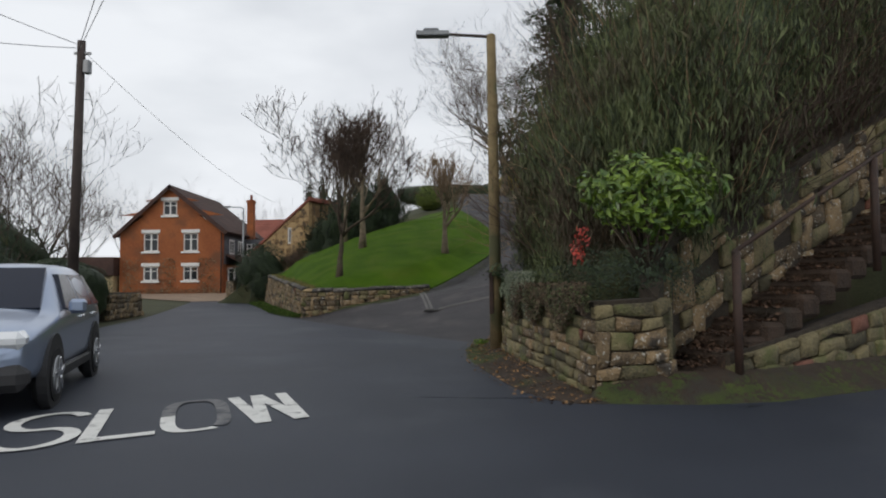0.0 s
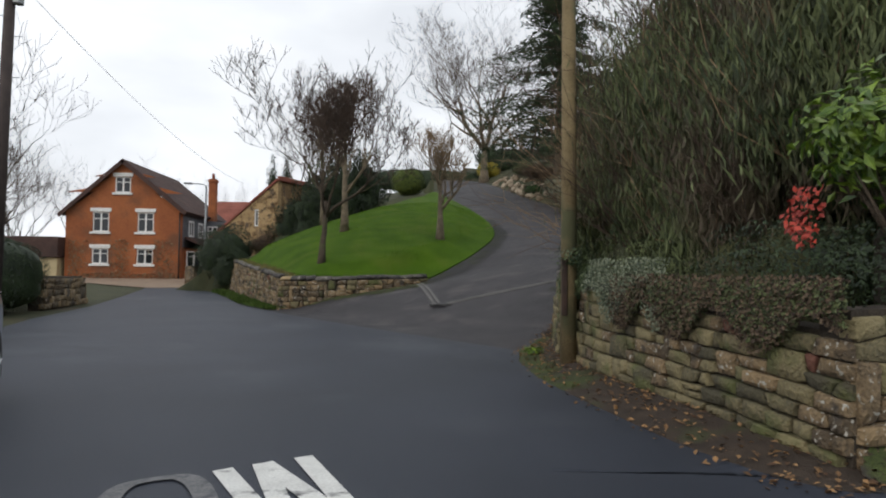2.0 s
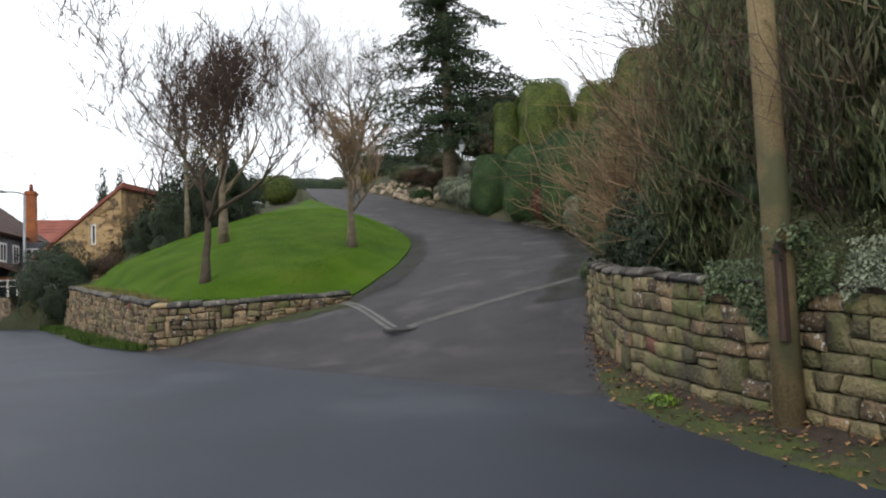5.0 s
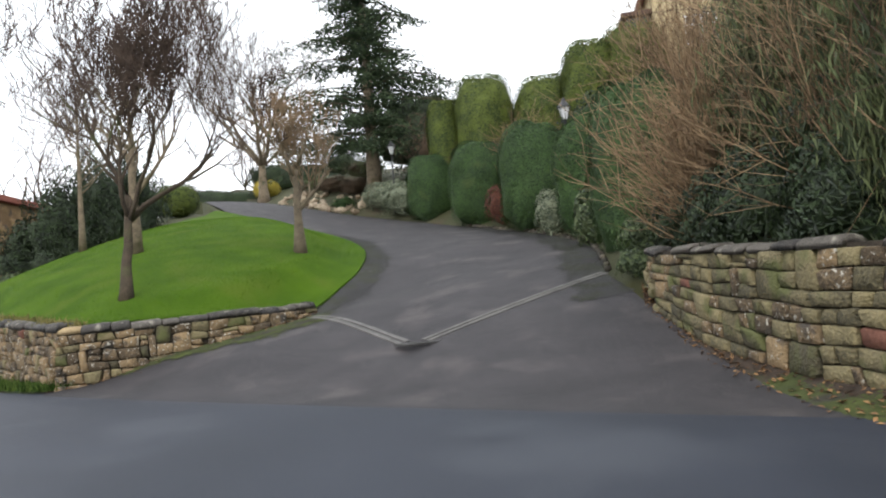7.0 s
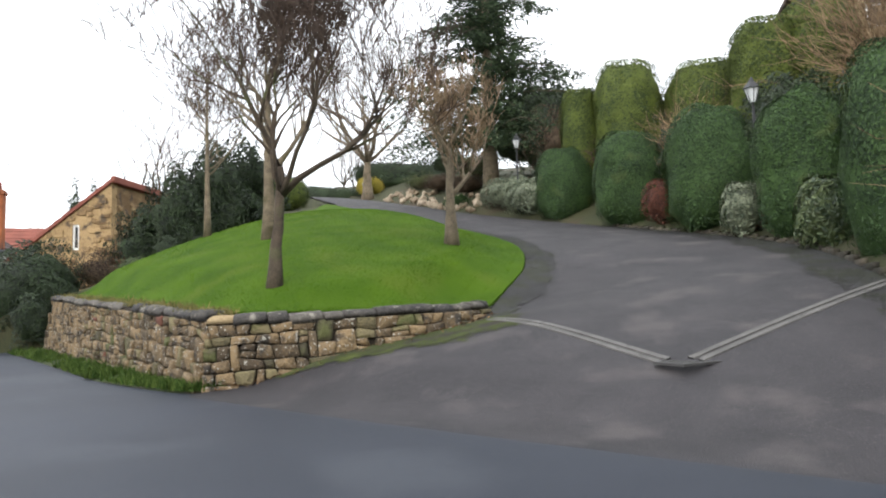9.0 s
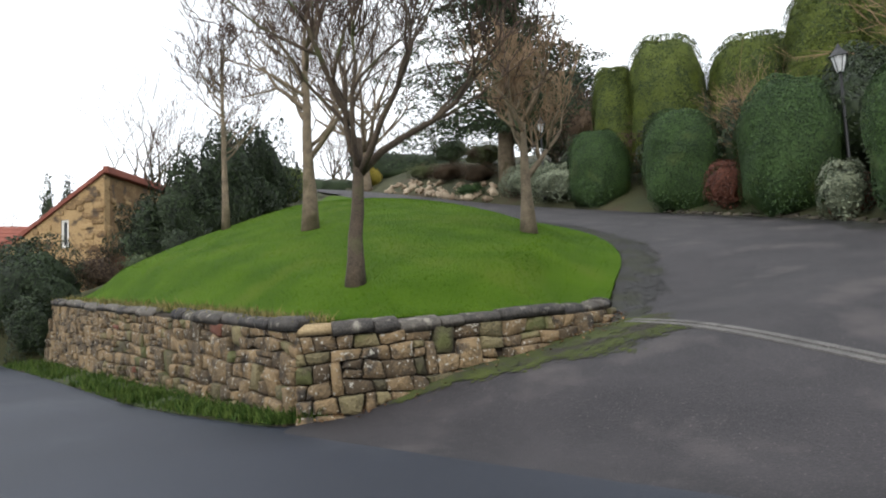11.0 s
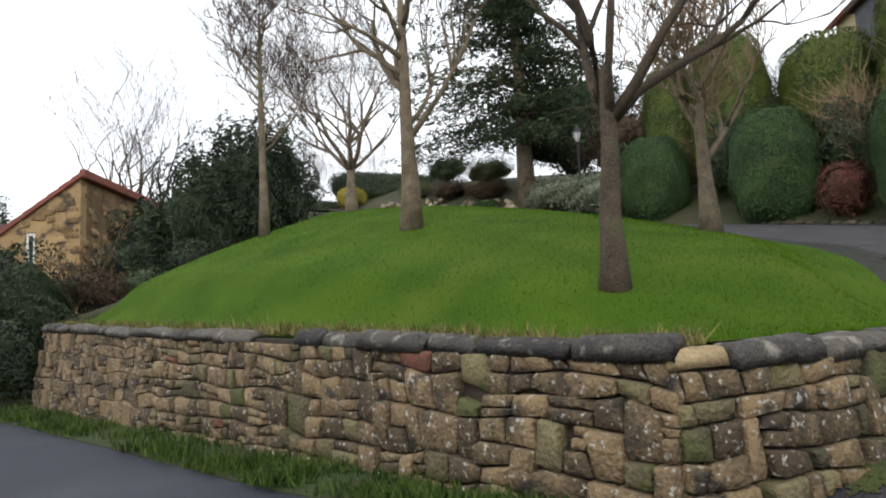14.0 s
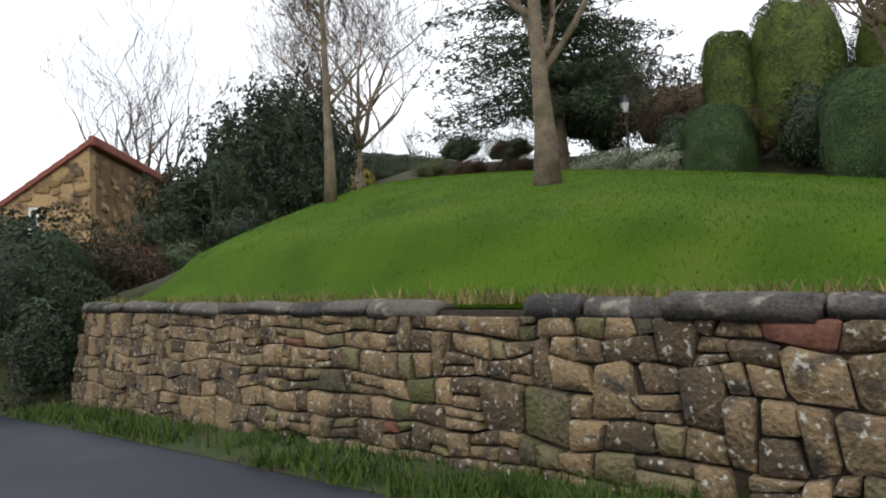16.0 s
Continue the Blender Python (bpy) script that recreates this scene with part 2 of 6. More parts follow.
ROCK = material("rockery_stone", (0.20, 0.15, 0.10), (0.46, 0.38, 0.28), 2, 25, 0.95, 0.7, per_object=0.6)
CARPAINT = plain("silver_paint", (0.30, 0.36, 0.48), 0.30, 0.7, Coat_Weight=0.6, Coat_Roughness=0.08)
TYRE = plain("tyre_rubber", (0.013, 0.013, 0.014), 0.85)
TRIM_DARK = plain("black_plastic", (0.022, 0.022, 0.024), 0.6)
CHROME = plain("chrome", (0.75, 0.76, 0.78), 0.15, 1.0)
LENS = plain("headlamp_lens", (0.70, 0.72, 0.74), 0.08, 0.0, Coat_Weight=1.0)
CARGLASS = plain("car_glass", (0.010, 0.014, 0.028), 0.12, 0.0, IOR=1.28)
CABLE = plain("cable_sheath", (0.10, 0.10, 0.11), 0.6)


# ---- mesh helpers ----
def solid(name, verts, faces, mat, parent=None, label="", smooth=False):
    me = bpy.data.meshes.new(name)
    me.from_pydata([tuple(v) for v in verts] if not isinstance(verts, np.ndarray) else verts.tolist(), [], faces if isinstance(faces, list) else faces.tolist())
    if smooth:
        me.polygons.foreach_set("use_smooth", [True] * len(me.polygons))
    me.materials.append(mat)
    ob = new(name, me)
    ob.parent = parent
    if label:
        tagged(ob, label)
    return ob


def part(name, bm, mat, parent, label="", smooth=False):
    me = bpy.data.meshes.new(name)
    bmesh.ops.recalc_face_normals(bm, faces=bm.faces)
    bm.to_mesh(me)
    bm.free()
    if smooth:
        me.polygons.foreach_set("use_smooth", [True] * len(me.polygons))
    me.materials.append(mat)
    ob = new(name, me)
    ob.parent = parent
    if label:
        tagged(ob, label)
    return ob


def thing(name, m, label, category, group="", kind=""):
    ob = new(name)
    ob.empty_display_size = 0.2
    ob.matrix_basis = m
    return tagged(ob, label, category, group, kind)


def box(bm, x0, y0, z0, x1, y1, z1, bevel=0.0):
    r = bmesh.ops.create_cube(bm, size=1.0)
    for v in r["verts"]:
        v.co = Vector(((x0 + x1) / 2 + v.co.x * (x1 - x0), (y0 + y1) / 2 + v.co.y * (y1 - y0), (z0 + z1) / 2 + v.co.z * (z1 - z0)))
    if bevel:
        edges = list({e for v in r["verts"] for e in v.link_edges})
        bmesh.ops.bevel(bm, geom=edges, offset=bevel, segments=1, affect="EDGES")
    return bm


def boxes(*rows, bevel=0.0):
    bm = bmesh.new()
    for r in rows:
        box(bm, *r, bevel=bevel)
    return bm


def tube_data(paths, sides=6):
    """Verts and faces of tapered tubes; each path is a list of (point, radius)."""
    verts, faces = [], []
    ring = [(math.cos(2 * math.pi * k / sides), math.sin(2 * math.pi * k / sides)) for k in range(sides)]
    for path in paths:
        base = len(verts)
        n = len(path)
        for i, (p, r) in enumerate(path):
            p = Vector(p)
            a = Vector(path[max(i - 1, 0)][0])
            b = Vector(path[min(i + 1, n - 1)][0])
            d = (b - a).normalized()
            u = d.orthogonal().normalized() if abs(d.z) < 0.95 else Vector((1, 0, 0)).cross(d).normalized()
            if abs(d.z) < 0.95:
                u = d.cross(Vector((0, 0, 1))).normalized()
            w = d.cross(u)
            for c, s in ring:
                verts.append(p + (u * c + w * s) * r)
        for i in range(n - 1):
            for k in range(sides):
                k2 = (k + 1) % sides
                faces.append((base + i * sides + k, base + i * sides + k2, base + (i + 1) * sides + k2, base + (i + 1) * sides + k))
        faces.append(tuple(base + (n - 1) * sides + k for k in range(sides)))
        faces.append(tuple(base + sides - 1 - k for k in range(sides)))
    return verts, faces


def tubes(name, paths, mat, parent=None, sides=6, label="", smooth=True):
    if isinstance(paths[0][1], float):
        paths = [paths]
    v, f = tube_data(paths, sides)
    return solid(name, v, f, mat, parent, label, smooth)


def leaves(name, points, size, mat, parent=None, normals=None, seed=1, wide=0.5, spread=0.6, label="", droop=0.0):
    """Small folded leaves at the given points, facing roughly along the normals."""
    rng = np.random.default_rng(seed)
    p = np.asarray(points, float)
    n = len(p)
    if normals is None:
        nn = rng.normal(size=(n, 3))
    else:
        nn = np.asarray(normals, float) + rng.normal(size=(n, 3)) * spread
    nn /= np.linalg.norm(nn, axis=1, keepdims=True) + 1e-9
    t = rng.normal(size=(n, 3))
    t[:, 2] -= droop
    t -= (t * nn).sum(1, keepdims=True) * nn
    t /= np.linalg.norm(t, axis=1, keepdims=True) + 1e-9
    b = np.cross(nn, t)
    s = size * rng.uniform(0.6, 1.3, (n, 1))
    fold = nn * s * 0.12
    v = np.stack([p - t * s * 0.5, p + b * s * wide * 0.5 + fold, p + t * s * 0.5, p - b * s * wide * 0.5 + fold], 1).reshape(-1, 3)
    i = np.arange(n)[:, None] * 4
    f = np.concatenate([i + [0, 1, 2], i + [0, 2, 3]], 0)
    return solid(name, v, f, mat, parent, label)


def seg_dist(px, py, line):
    """Distance to a polyline and the signed side (positive to the left of it) of its nearest piece."""
    best = np.full(np.shape(px), 1e9)
    side = np.zeros(np.shape(px))
    for (ax, ay), (bx, by) in zip(line[:-1], line[1:]):
        dx, dy = bx - ax, by - ay
        u = np.clip(((px - ax) * dx + (py - ay) * dy) / (dx * dx + dy * dy), 0, 1)
        d = np.hypot(px - ax - u * dx, py - ay - u * dy)
        s = np.sign(dx * (py - ay) - dy * (px - ax))
        near = d < best
        best, side = np.where(near, d, best), np.where(near, s, side)
    return best, side


def smooth_step(a, b, v):
    u = np.clip((v - a) / (b - a), 0, 1)
    return u * u * (3 - 2 * u)


def resample(line, n):
    """n points along a smooth curve through the given points, evenly over their index."""
    p = np.array(line, float)
    out = []
    for u in np.linspace(0, len(p) - 1, n):
        i = min(int(u), len(p) - 2)
        f = u - i
        p0, p1, p2, p3 = p[max(i - 1, 0)], p[i], p[i + 1], p[min(i + 2, len(p) - 1)]
        out.append(0.5 * (2 * p1 + (p2 - p0) * f + (2 * p0 - 5 * p1 + 4 * p2 - p3) * f * f + (3 * p1 - p0 - 3 * p2 + p3) * f ** 3))
    return np.array(out)


# ---- the plan ----
LAWN_WALL = [(-5.53, 28.92), (-6.3, 30.9), (-7.35, 33.6), (-8.85, 37.4), (-10.1, 40.6)]
DRIVE_WALL = [(-5.60, 28.94), (-5.0, 28.76), (-4.2, 28.76), (-3.0, 28.82), (-2.0, 29.0), (-1.25, 29.3), (-0.75, 29.8)]
DRIVE_LEFT = [(-5.75, 28.3), (-5.55, 28.75), (-3.2, 28.7), (-1.25, 29.15), (-0.7, 29.8), (0.35, 31.0), (1.2, 32.0), (2.1, 34.2), (2.6, 37.0), (2.7, 41.0), (2.4, 46.0), (1.6, 52.0), (1.0, 58.0), (1.6, 74.0)]
DRIVE_RIGHT = [(0.8, 18.0), (1.5, 20.2), (2.3, 22.3), (3.25, 24.1), (4.04, 25.7), (5.5, 27.7), (6.6, 29.6), (7.4, 32.0), (7.9, 35.0), (8.1, 39.0), (8.1, 44.0), (7.9, 49.0), (7.2, 56.0), (6.0, 74.0)]
LAWN_LEFT = [(-10.1, 40.6), (-8.9, 40.1), (-7.8, 40.6), (-5.9, 41.5), (-4.4, 43.0), (-3.4, 45.0), (-2.6, 48.0), (-1.5, 53.0), (0.2, 57.5)]
RIGHT_WALL = [(1.65, 11.8), (1.42, 13.0), (1.22, 14.4), (1.04, 16.0), (1.06, 17.7), (1.42, 19.6), (2.0, 21.4), (2.75, 23.0), (3.3, 23.7)]
ROAD_LEFT = [(-2.5, -12), (-4.4, 0), (-6.0, 7), (-7.6, 13), (-9.4, 19), (-11.2, 25), (-12.1, 30), (-13.6, 36), (-15.2, 42), (-17.5, 50)]
ROAD_RIGHT = [(16.0, -12), (15.0, 4), (9.0, 13.6), (2.0, 11.5), (0.7, 14.5), (0.6, 18.8), (-1.5, 24.2), (-5.4, 29.3), (-9.2, 37.2), (-12.2, 45)]


STAIR_WALL = [(1.65, 11.8), (2.55, 11.92), (2.85, 12.75), (5.2, 13.9), (8.6, 15.5), (16.0, 19.0)]


def road_height(x, y):
    return 0.018 * np.logaddexp(0, (y - 28) / 3.0) * 3.0


def quad(x, y, c):
    y = y - 30
    return c[0] + c[1] * x + c[2] * y + c[3] * x * x + c[4] * x * y + c[5] * y * y


def drive_height(x, y):
    xc, yc = np.clip(x, -6, 9), np.minimum(y, 58)
    y2 = np.minimum(y, 73.0)
    d = quad(xc, yc, (1.5687, 0.162, 0.1946, -0.0062, -0.0048, 0.0009)) + 0.2 * (y2 - yc)
    d = d - 0.34 * np.exp(-((x + 0.6) ** 2 / 14 + (y - 30) ** 2 / 3))
    r = road_height(x, y)
    k = 0.14
    return r + k * np.logaddexp(0, (d - r) / k) * smooth_step(-0.1, 2.0, seg_dist(x, y, [(0.6, 17.5), (-5.9, 28.5)])[0])


def lawn_height(x, y):
    yc, y2 = np.minimum(y, 50), np.minimum(y, 72)
    z = quad(np.clip(x, -11, 4), yc, (1.6351, -0.0734, 0.3192, -0.0279, 0.0057, -0.005)) + 0.16 * (y2 - yc)
    dw, _ = seg_dist(x, y, LAWN_WALL)
    z = z + (1.115 + 0.055 * np.clip(y - 28.95, 0, 11.7) - z) * (1 - smooth_step(0.15, 1.5, dw))
    dw, _ = seg_dist(x, y, DRIVE_WALL)
    z = z + (1.13 - z) * (1 - smooth_step(0.15, 1.6, dw))
    d, _ = seg_dist(x, y, DRIVE_LEFT[4:])
    return drive_height(x, y) + 0.01 + (z - drive_height(x, y)) * smooth_step(0, 1.6, d)


def inside(x, y, poly):
    res = np.zeros(np.shape(x), bool)
    for (ax, ay), (bx, by) in zip(poly, poly[1:] + poly[:1]):
        cond = ((ay > y) != (by > y)) & (x < (bx - ax) * (y - ay) / (by - ay + 1e-12) + ax)
        res ^= cond
    return res


LAWN_POLY = LAWN_WALL + LAWN_LEFT[1:] + DRIVE_LEFT[:2:-1] + DRIVE_WALL[-2:0:-1]
DRIVE_POLY = DRIVE_LEFT + DRIVE_RIGHT[::-1]


def ground_height(x, y):
    """The lie of the land: level road, hillside with the drive, bank to its right, garden slope behind the lawn."""
    x, y = np.asarray(x, float), np.asarray(y, float)
    z = road_height(x, y)
    in_lawn, in_drive = inside(x, y, LAWN_POLY), inside(x, y, DRIVE_POLY)
    # bank right of the drive and of the lower wall
    edge = STAIR_WALL[::-1] + RIGHT_WALL[1:-1] + DRIVE_RIGHT[3:]
    d, s = seg_dist(x, y, edge)
    right = s < 0
    low = drive_height(np.minimum(x, 9.0), y)
    crest = np.where(y < 23.2, np.maximum(1.22 + 0.035 * np.clip(y - 12, 0, 12), 1.15 + 0.48 * np.clip(x - 2.85, 0, 9)), low)
    rise = 0.5 * np.minimum(d, 5) + 0.12 * np.clip(d - 5, 0, 60)
    bank = np.maximum(crest, low * smooth_step(0, 3, d)) + rise
    z = np.where(right, bank, z)
    # hilltop beyond the end of the drive
    top = (y > 70) & (x > -8) & ~right
    z = np.where(top, drive_height(np.clip(x, 1, 6), y), z)
    # garden behind the lawn's left edge
    dl, sl = seg_dist(x, y, LAWN_LEFT + [(0.5, 70.0), (0.5, 200.0)])
    garden = (sl > 0) & (y > 39.5) & (x > -60)
    lx = lawn_height(np.clip(x, -10, 2), np.clip(y, 40, 90))
    fall = np.exp(-dl / 4.0)
    gz = lx * fall + (road_height(x, y) + 1.6 + (lx - road_height(x, y) - 1.6) * smooth_step(-12, -3, x) * smooth_step(48, 60, y)) * (1 - fall)
    west = smooth_step(-14.0, -10.6, x + 0.12 * (y - 41))
    z = np.where(garden, road_height(x, y) * (1 - west) + gz * west, z)
    z = np.where(in_lawn, lawn_height(x, y), z)
    z = np.where(in_drive, drive_height(x, y), z)
    far = smooth_step(90, 220, np.hypot(x, y - 30))
    return z * (1 - far) + np.clip(z, 0, 14) * far * 0.6


def gz(x, y):
    return float(ground_height(np.array([x]), np.array([y]))[0])


# ---- ground ----
def axis(lo, hi, dense_lo, dense_hi, step):
    mid = np.arange(dense_lo, dense_hi + step / 2, step)
    grow = lambda start, end: start + (end - start) * np.linspace(0, 1, 26)[1:] ** 2.6
    return np.concatenate([grow(dense_lo, lo)[::-1], mid, grow(dense_hi, hi)])


def make_ground():
    xs, ys = axis(-2500, 2500, -16, 16, 0.4), axis(-2500, 2500, 0, 62, 0.4)
    gx, gy = np.meshgrid(xs, ys)
    z = ground_height(gx, gy)
    under = inside(gx, gy, LAWN_POLY) | inside(gx, gy, DRIVE_POLY) | inside(gx, gy, ROAD_LEFT + ROAD_RIGHT[::-1])
    z = z - 0.04 - 0.10 * under
    # the earth is held back behind the stone walls
    for wall, sgn in ((LAWN_WALL, -1), (DRIVE_WALL, 1), (RIGHT_WALL[:-1], -1), (STAIR_WALL[:5], 1)):
        d, s = seg_dist(gx, gy, wall)
        z = np.where(d < 0.75, np.minimum(z, road_height(gx, gy) + np.where(d < 0.5, -0.03, 0.4)), z)
    v = np.stack([gx, gy, z], -1).reshape(-1, 3)
    w = len(xs)
    j, i = np.meshgrid(np.arange(len(ys) - 1), np.arange(w - 1), indexing="ij")
    a = (j * w + i).ravel()
    f = np.stack([a, a + 1, a + w + 1, a + w], 1)
    tagged(solid("ground", v, f, GROUND, smooth=True), "rough grass and bare earth on a hillside", "ground", kind="structure")


def loft(name, left, right, n, across, height, lift, mat, label, category, lip=0.0, straight=False, ragged=0.0):
    if straight:
        u = np.linspace(0, len(left) - 1, n)
        a, b = (np.stack([np.interp(u, range(len(left)), [p[c] for p in line]) for c in (0, 1)], 1) for line in (left, right))
    else:
        a, b = resample(left, n), resample(right, n)
    u = np.linspace(0, 1, across + 1)
    p = a[:, None] * (1 - u)[None, :, None] + b[:, None] * u[None, :, None]
    if ragged:
        d = p[0] - p[1]
        d /= np.linalg.norm(d, axis=1, keepdims=True) + 1e-9
        p[0] += d * (ragged * np.random.default_rng(8).random(across + 1))[:, None]
    z = height(p[..., 0], p[..., 1]) + lift
    v = np.concatenate([p, z[..., None]], -1).reshape(-1, 3)
    w = across + 1
    j, i = np.meshgrid(np.arange(n - 1), np.arange(across), indexing="ij")
    q = (j * w + i).ravel()
    f = np.stack([q, q + w, q + w + 1, q + 1], 1).tolist()
    if lip:
        v = v.tolist()
        rim = [k for k in range(w)] + [k * w + across for k in range(1, n)] + [(n - 1) * w + k for k in range(across - 1, -1, -1)] + [k * w for k in range(n - 2, 0, -1)]
        base, m = len(v), len(rim)
        v += [tuple(v[k]) for k in rim] + [(v[k][0], v[k][1], v[k][2] - lip) for k in rim]
        f += [(base + k, base + (k + 1) % m, base + m + (k + 1) % m, base + m + k) for k in range(m)]
        v = np.array(v)
    return tagged(solid(name, v, f, mat, smooth=True), label, category, kind="structure")



def flecks(name, left, right, count, height, mat, label, seed, size=0.055):
    """Low ragged growth: small flat tufts, thick along the first line and thinning out towards the second."""
    rng = np.random.default_rng(seed)
    a, b = resample(left, 200), resample(right, 200)
    k = rng.integers(0, 200, count)
    u = rng.random(count) ** 1.3 * (0.62 + 0.16 * np.sin(k * 0.21) * np.sin(k * 0.083 + 1) + 0.22 * rng.random(count))
    p = a[k] * (1 - u)[:, None] + b[k] * u[:, None] + rng.normal(size=(count, 2)) * 0.04
    t = rng.random(count) * 6.28
    r = size * (0.35 + rng.random(count))
    lift = 0.001 + 0.004 * rng.random(count)
    v = []
    for c in range(5):
        q = t + c * 1.2566
        rr = r * (0.6 + 0.6 * rng.random(count))
        x, y = p[:, 0] + np.cos(q) * rr, p[:, 1] + np.sin(q) * rr
        v.append(np.stack([x, y, height(x, y) + lift], 1))
    v = np.stack(v, 1).reshape(-1, 3)
    return tagged(solid(name, v, np.arange(count * 5).reshape(-1, 5), mat), label, "moss", kind="stuff")


make_ground()
loft("road", ROAD_LEFT, ROAD_RIGHT, 90, 20, road_height, -0.006, ASPHALT, "dark grey worn asphalt village lane", "road", lip=0.1, straight=True)
loft("driveway", DRIVE_LEFT, DRIVE_RIGHT, 110, 70, drive_height, -0.008, DRIVE, "dark worn tarmac driveway climbing the hill", "driveway", ragged=0.22)
LAWN_SIDE_A = [(-4.9, 29.15), (-5.25, 29.05), (-5.6, 29.15), (-6.05, 30.9), (-7.1, 33.6), (-8.6, 37.4), (-9.8, 40.4), (-8.8, 40.2), (-7.8, 40.7), (-5.9, 41.6), (-4.4, 43.1), (-3.4, 45.1), (-2.6, 48.0), (-1.5, 53.0), (0.2, 57.5)]
LAWN_SIDE_B = [(-4.2, 29.05), (-3.6, 29.05), (-3.0, 29.08), (-2.4, 29.12), (-1.8, 29.25), (-1.2, 29.5), (-0.7, 29.95), (0.05, 30.75), (1.1, 31.95), (2.05, 34.2), (2.55, 37.0), (2.65, 41.0), (2.35, 46.0), (1.55, 52.0), (0.6, 57.5)]
flecks("drive_moss", [(-1.0, 29.3)] + DRIVE_LEFT[4:10], [(-0.8, 28.8), (-0.1, 29.3), (1.2, 30.6), (2.0, 31.8), (2.75, 34.1), (3.2, 37.0), (3.1, 41.0)], 8000, drive_height, DARKMOSS, "dark moss along the driveway beside the lawn", 201, 0.032)
flecks("drive_moss", [(p[0] - 0.02, p[1]) for p in DRIVE_RIGHT[3:10]], [(p[0] - 1.1, p[1] + 0.2) for p in DRIVE_RIGHT[3:10]], 9000, drive_height, DARKMOSS, "dark moss and dirt along the foot of the clipped bushes", 204, 0.034)
loft("lawn", LAWN_SIDE_A, LAWN_SIDE_B, 120, 40, lawn_height, 0.03, LAWN, "bright green mown lawn on a slope", "lawn", lip=0.05)
VERGE_A = [(0.9, 11.2), (0.55, 12.8), (0.28, 14.5), (0.14, 16.0), (0.16, 17.4), (0.42, 18.8), (1.12, 20.3), (1.8, 21.7), (2.75, 23.3)]
VERGE_B = [(1.75, 11.55), (1.5, 13.0), (1.3, 14.4), (1.12, 16.0), (1.14, 17.7), (1.5, 19.6), (2.08, 21.4), (2.83, 23.0), (3.3, 23.9)]
verge_height = lambda x, y: road_height(x, y) + (np.maximum(road_height(x, y), drive_height(x, y)) - road_height(x, y)) * smooth_step(17.0, 19.0, y) - 0.018 + 0.14 * smooth_step(0, 0.9, seg_dist(x, y, VERGE_A)[0]) * smooth_step(11.0, 13.0, y)
loft("verge", VERGE_A, VERGE_B, 60, 8, verge_height, 0.0, SOIL, "bare earth verge with moss and fallen leaves", "verge")
WALLVERGE_A = [(-5.75, 28.85), (-6.2, 29.35), (-7.4, 31.4), (-8.3, 33.6), (-9.8, 37.3), (-11.3, 40.8), (-13.0, 45.5)]
WALLVERGE_B = [(-5.3, 28.85), (-5.55, 29.0), (-6.35, 31.0), (-7.4, 33.6), (-8.9, 37.4), (-10.1, 40.6), (-11.6, 45.0)]
loft("grass_verge", WALLVERGE_B, WALLVERGE_A, 60, 6, lambda x, y: road_height(x, y) + 0.07 * smooth_step(0.0, 0.4, seg_dist(x, y, WALLVERGE_A)[0]), 0.006, VERGE_GRASS, "narrow strip of long grass below the stone wall", "verge", lip=0.03)


# ---- stone walls ----
def stone_meshes(name, mat, count=8):
    """Rough squared blocks, one unit across, to be scaled."""
    out = []
    for k in range(count):
        rng = random.Random(40 + k)
        bm = bmesh.new()
        bmesh.ops.create_cube(bm, size=1.0)
        bmesh.ops.bevel(bm, geom=bm.edges[:], offset=0.12, segments=1, affect="EDGES")
        for v in bm.verts:
            v.co.x += rng.uniform(-0.06, 0.06)
            v.co.z += rng.uniform(-0.08, 0.08)
            v.co.y += rng.uniform(-0.09, 0.09)
        me = bpy.data.meshes.new(name)
        bm.to_mesh(me)
        bm.free()
        me.polygons.foreach_set("use_smooth", [True] * len(me.polygons))
        me.materials.append(mat)
        out.append(me)
    return out


STONES = [STONE]
STONES_GREEN = [STONE_GREEN]
STONES_RED = [STONE_RED]


def round_copings(name, mat, count):
    """Half-round coping stones, one unit across, worn at the ends, to be scaled."""
    out = []
    for k in range(count):
        rng = random.Random(90 + k)
        arch = [(-0.5, -0.45), (-0.5, 0.05), (-0.36, 0.36), (-0.12, 0.5), (0.14, 0.5), (0.38, 0.34), (0.5, 0.02), (0.5, -0.45)]
        verts, faces = [], []
        for x, shrink in ((-0.5, 0.86), (-0.46, 0.97), (-0.15, 1.0), (0.18, 1.0), (0.47, 0.97), (0.5, 0.84)):
            for y, z in arch:
                verts.append((x + rng.uniform(-0.012, 0.012), y * shrink + rng.uniform(-0.035, 0.035), (z + 0.45) * shrink - 0.45 + rng.uniform(-0.045, 0.045)))
        n = len(arch)
        for i in range(5):
            faces += [(i * n + c, i * n + (c + 1) % n, (i + 1) * n + (c + 1) % n, (i + 1) * n + c) for c in range(n)]
        faces += [tuple(range(n))[::-1], tuple(5 * n + c for c in range(n))]
        me = bpy.data.meshes.new(name)
        me.from_pydata(verts, [], [q[::-1] for q in faces])
        me.polygons.foreach_set("use_smooth", [True] * len(me.polygons))
        me.materials.append(mat)
        out.append(me)
    return out


COPINGS = round_copings("coping_stone", COPING, 5)
PALES = round_copings("coping_stone", PALE, 2)


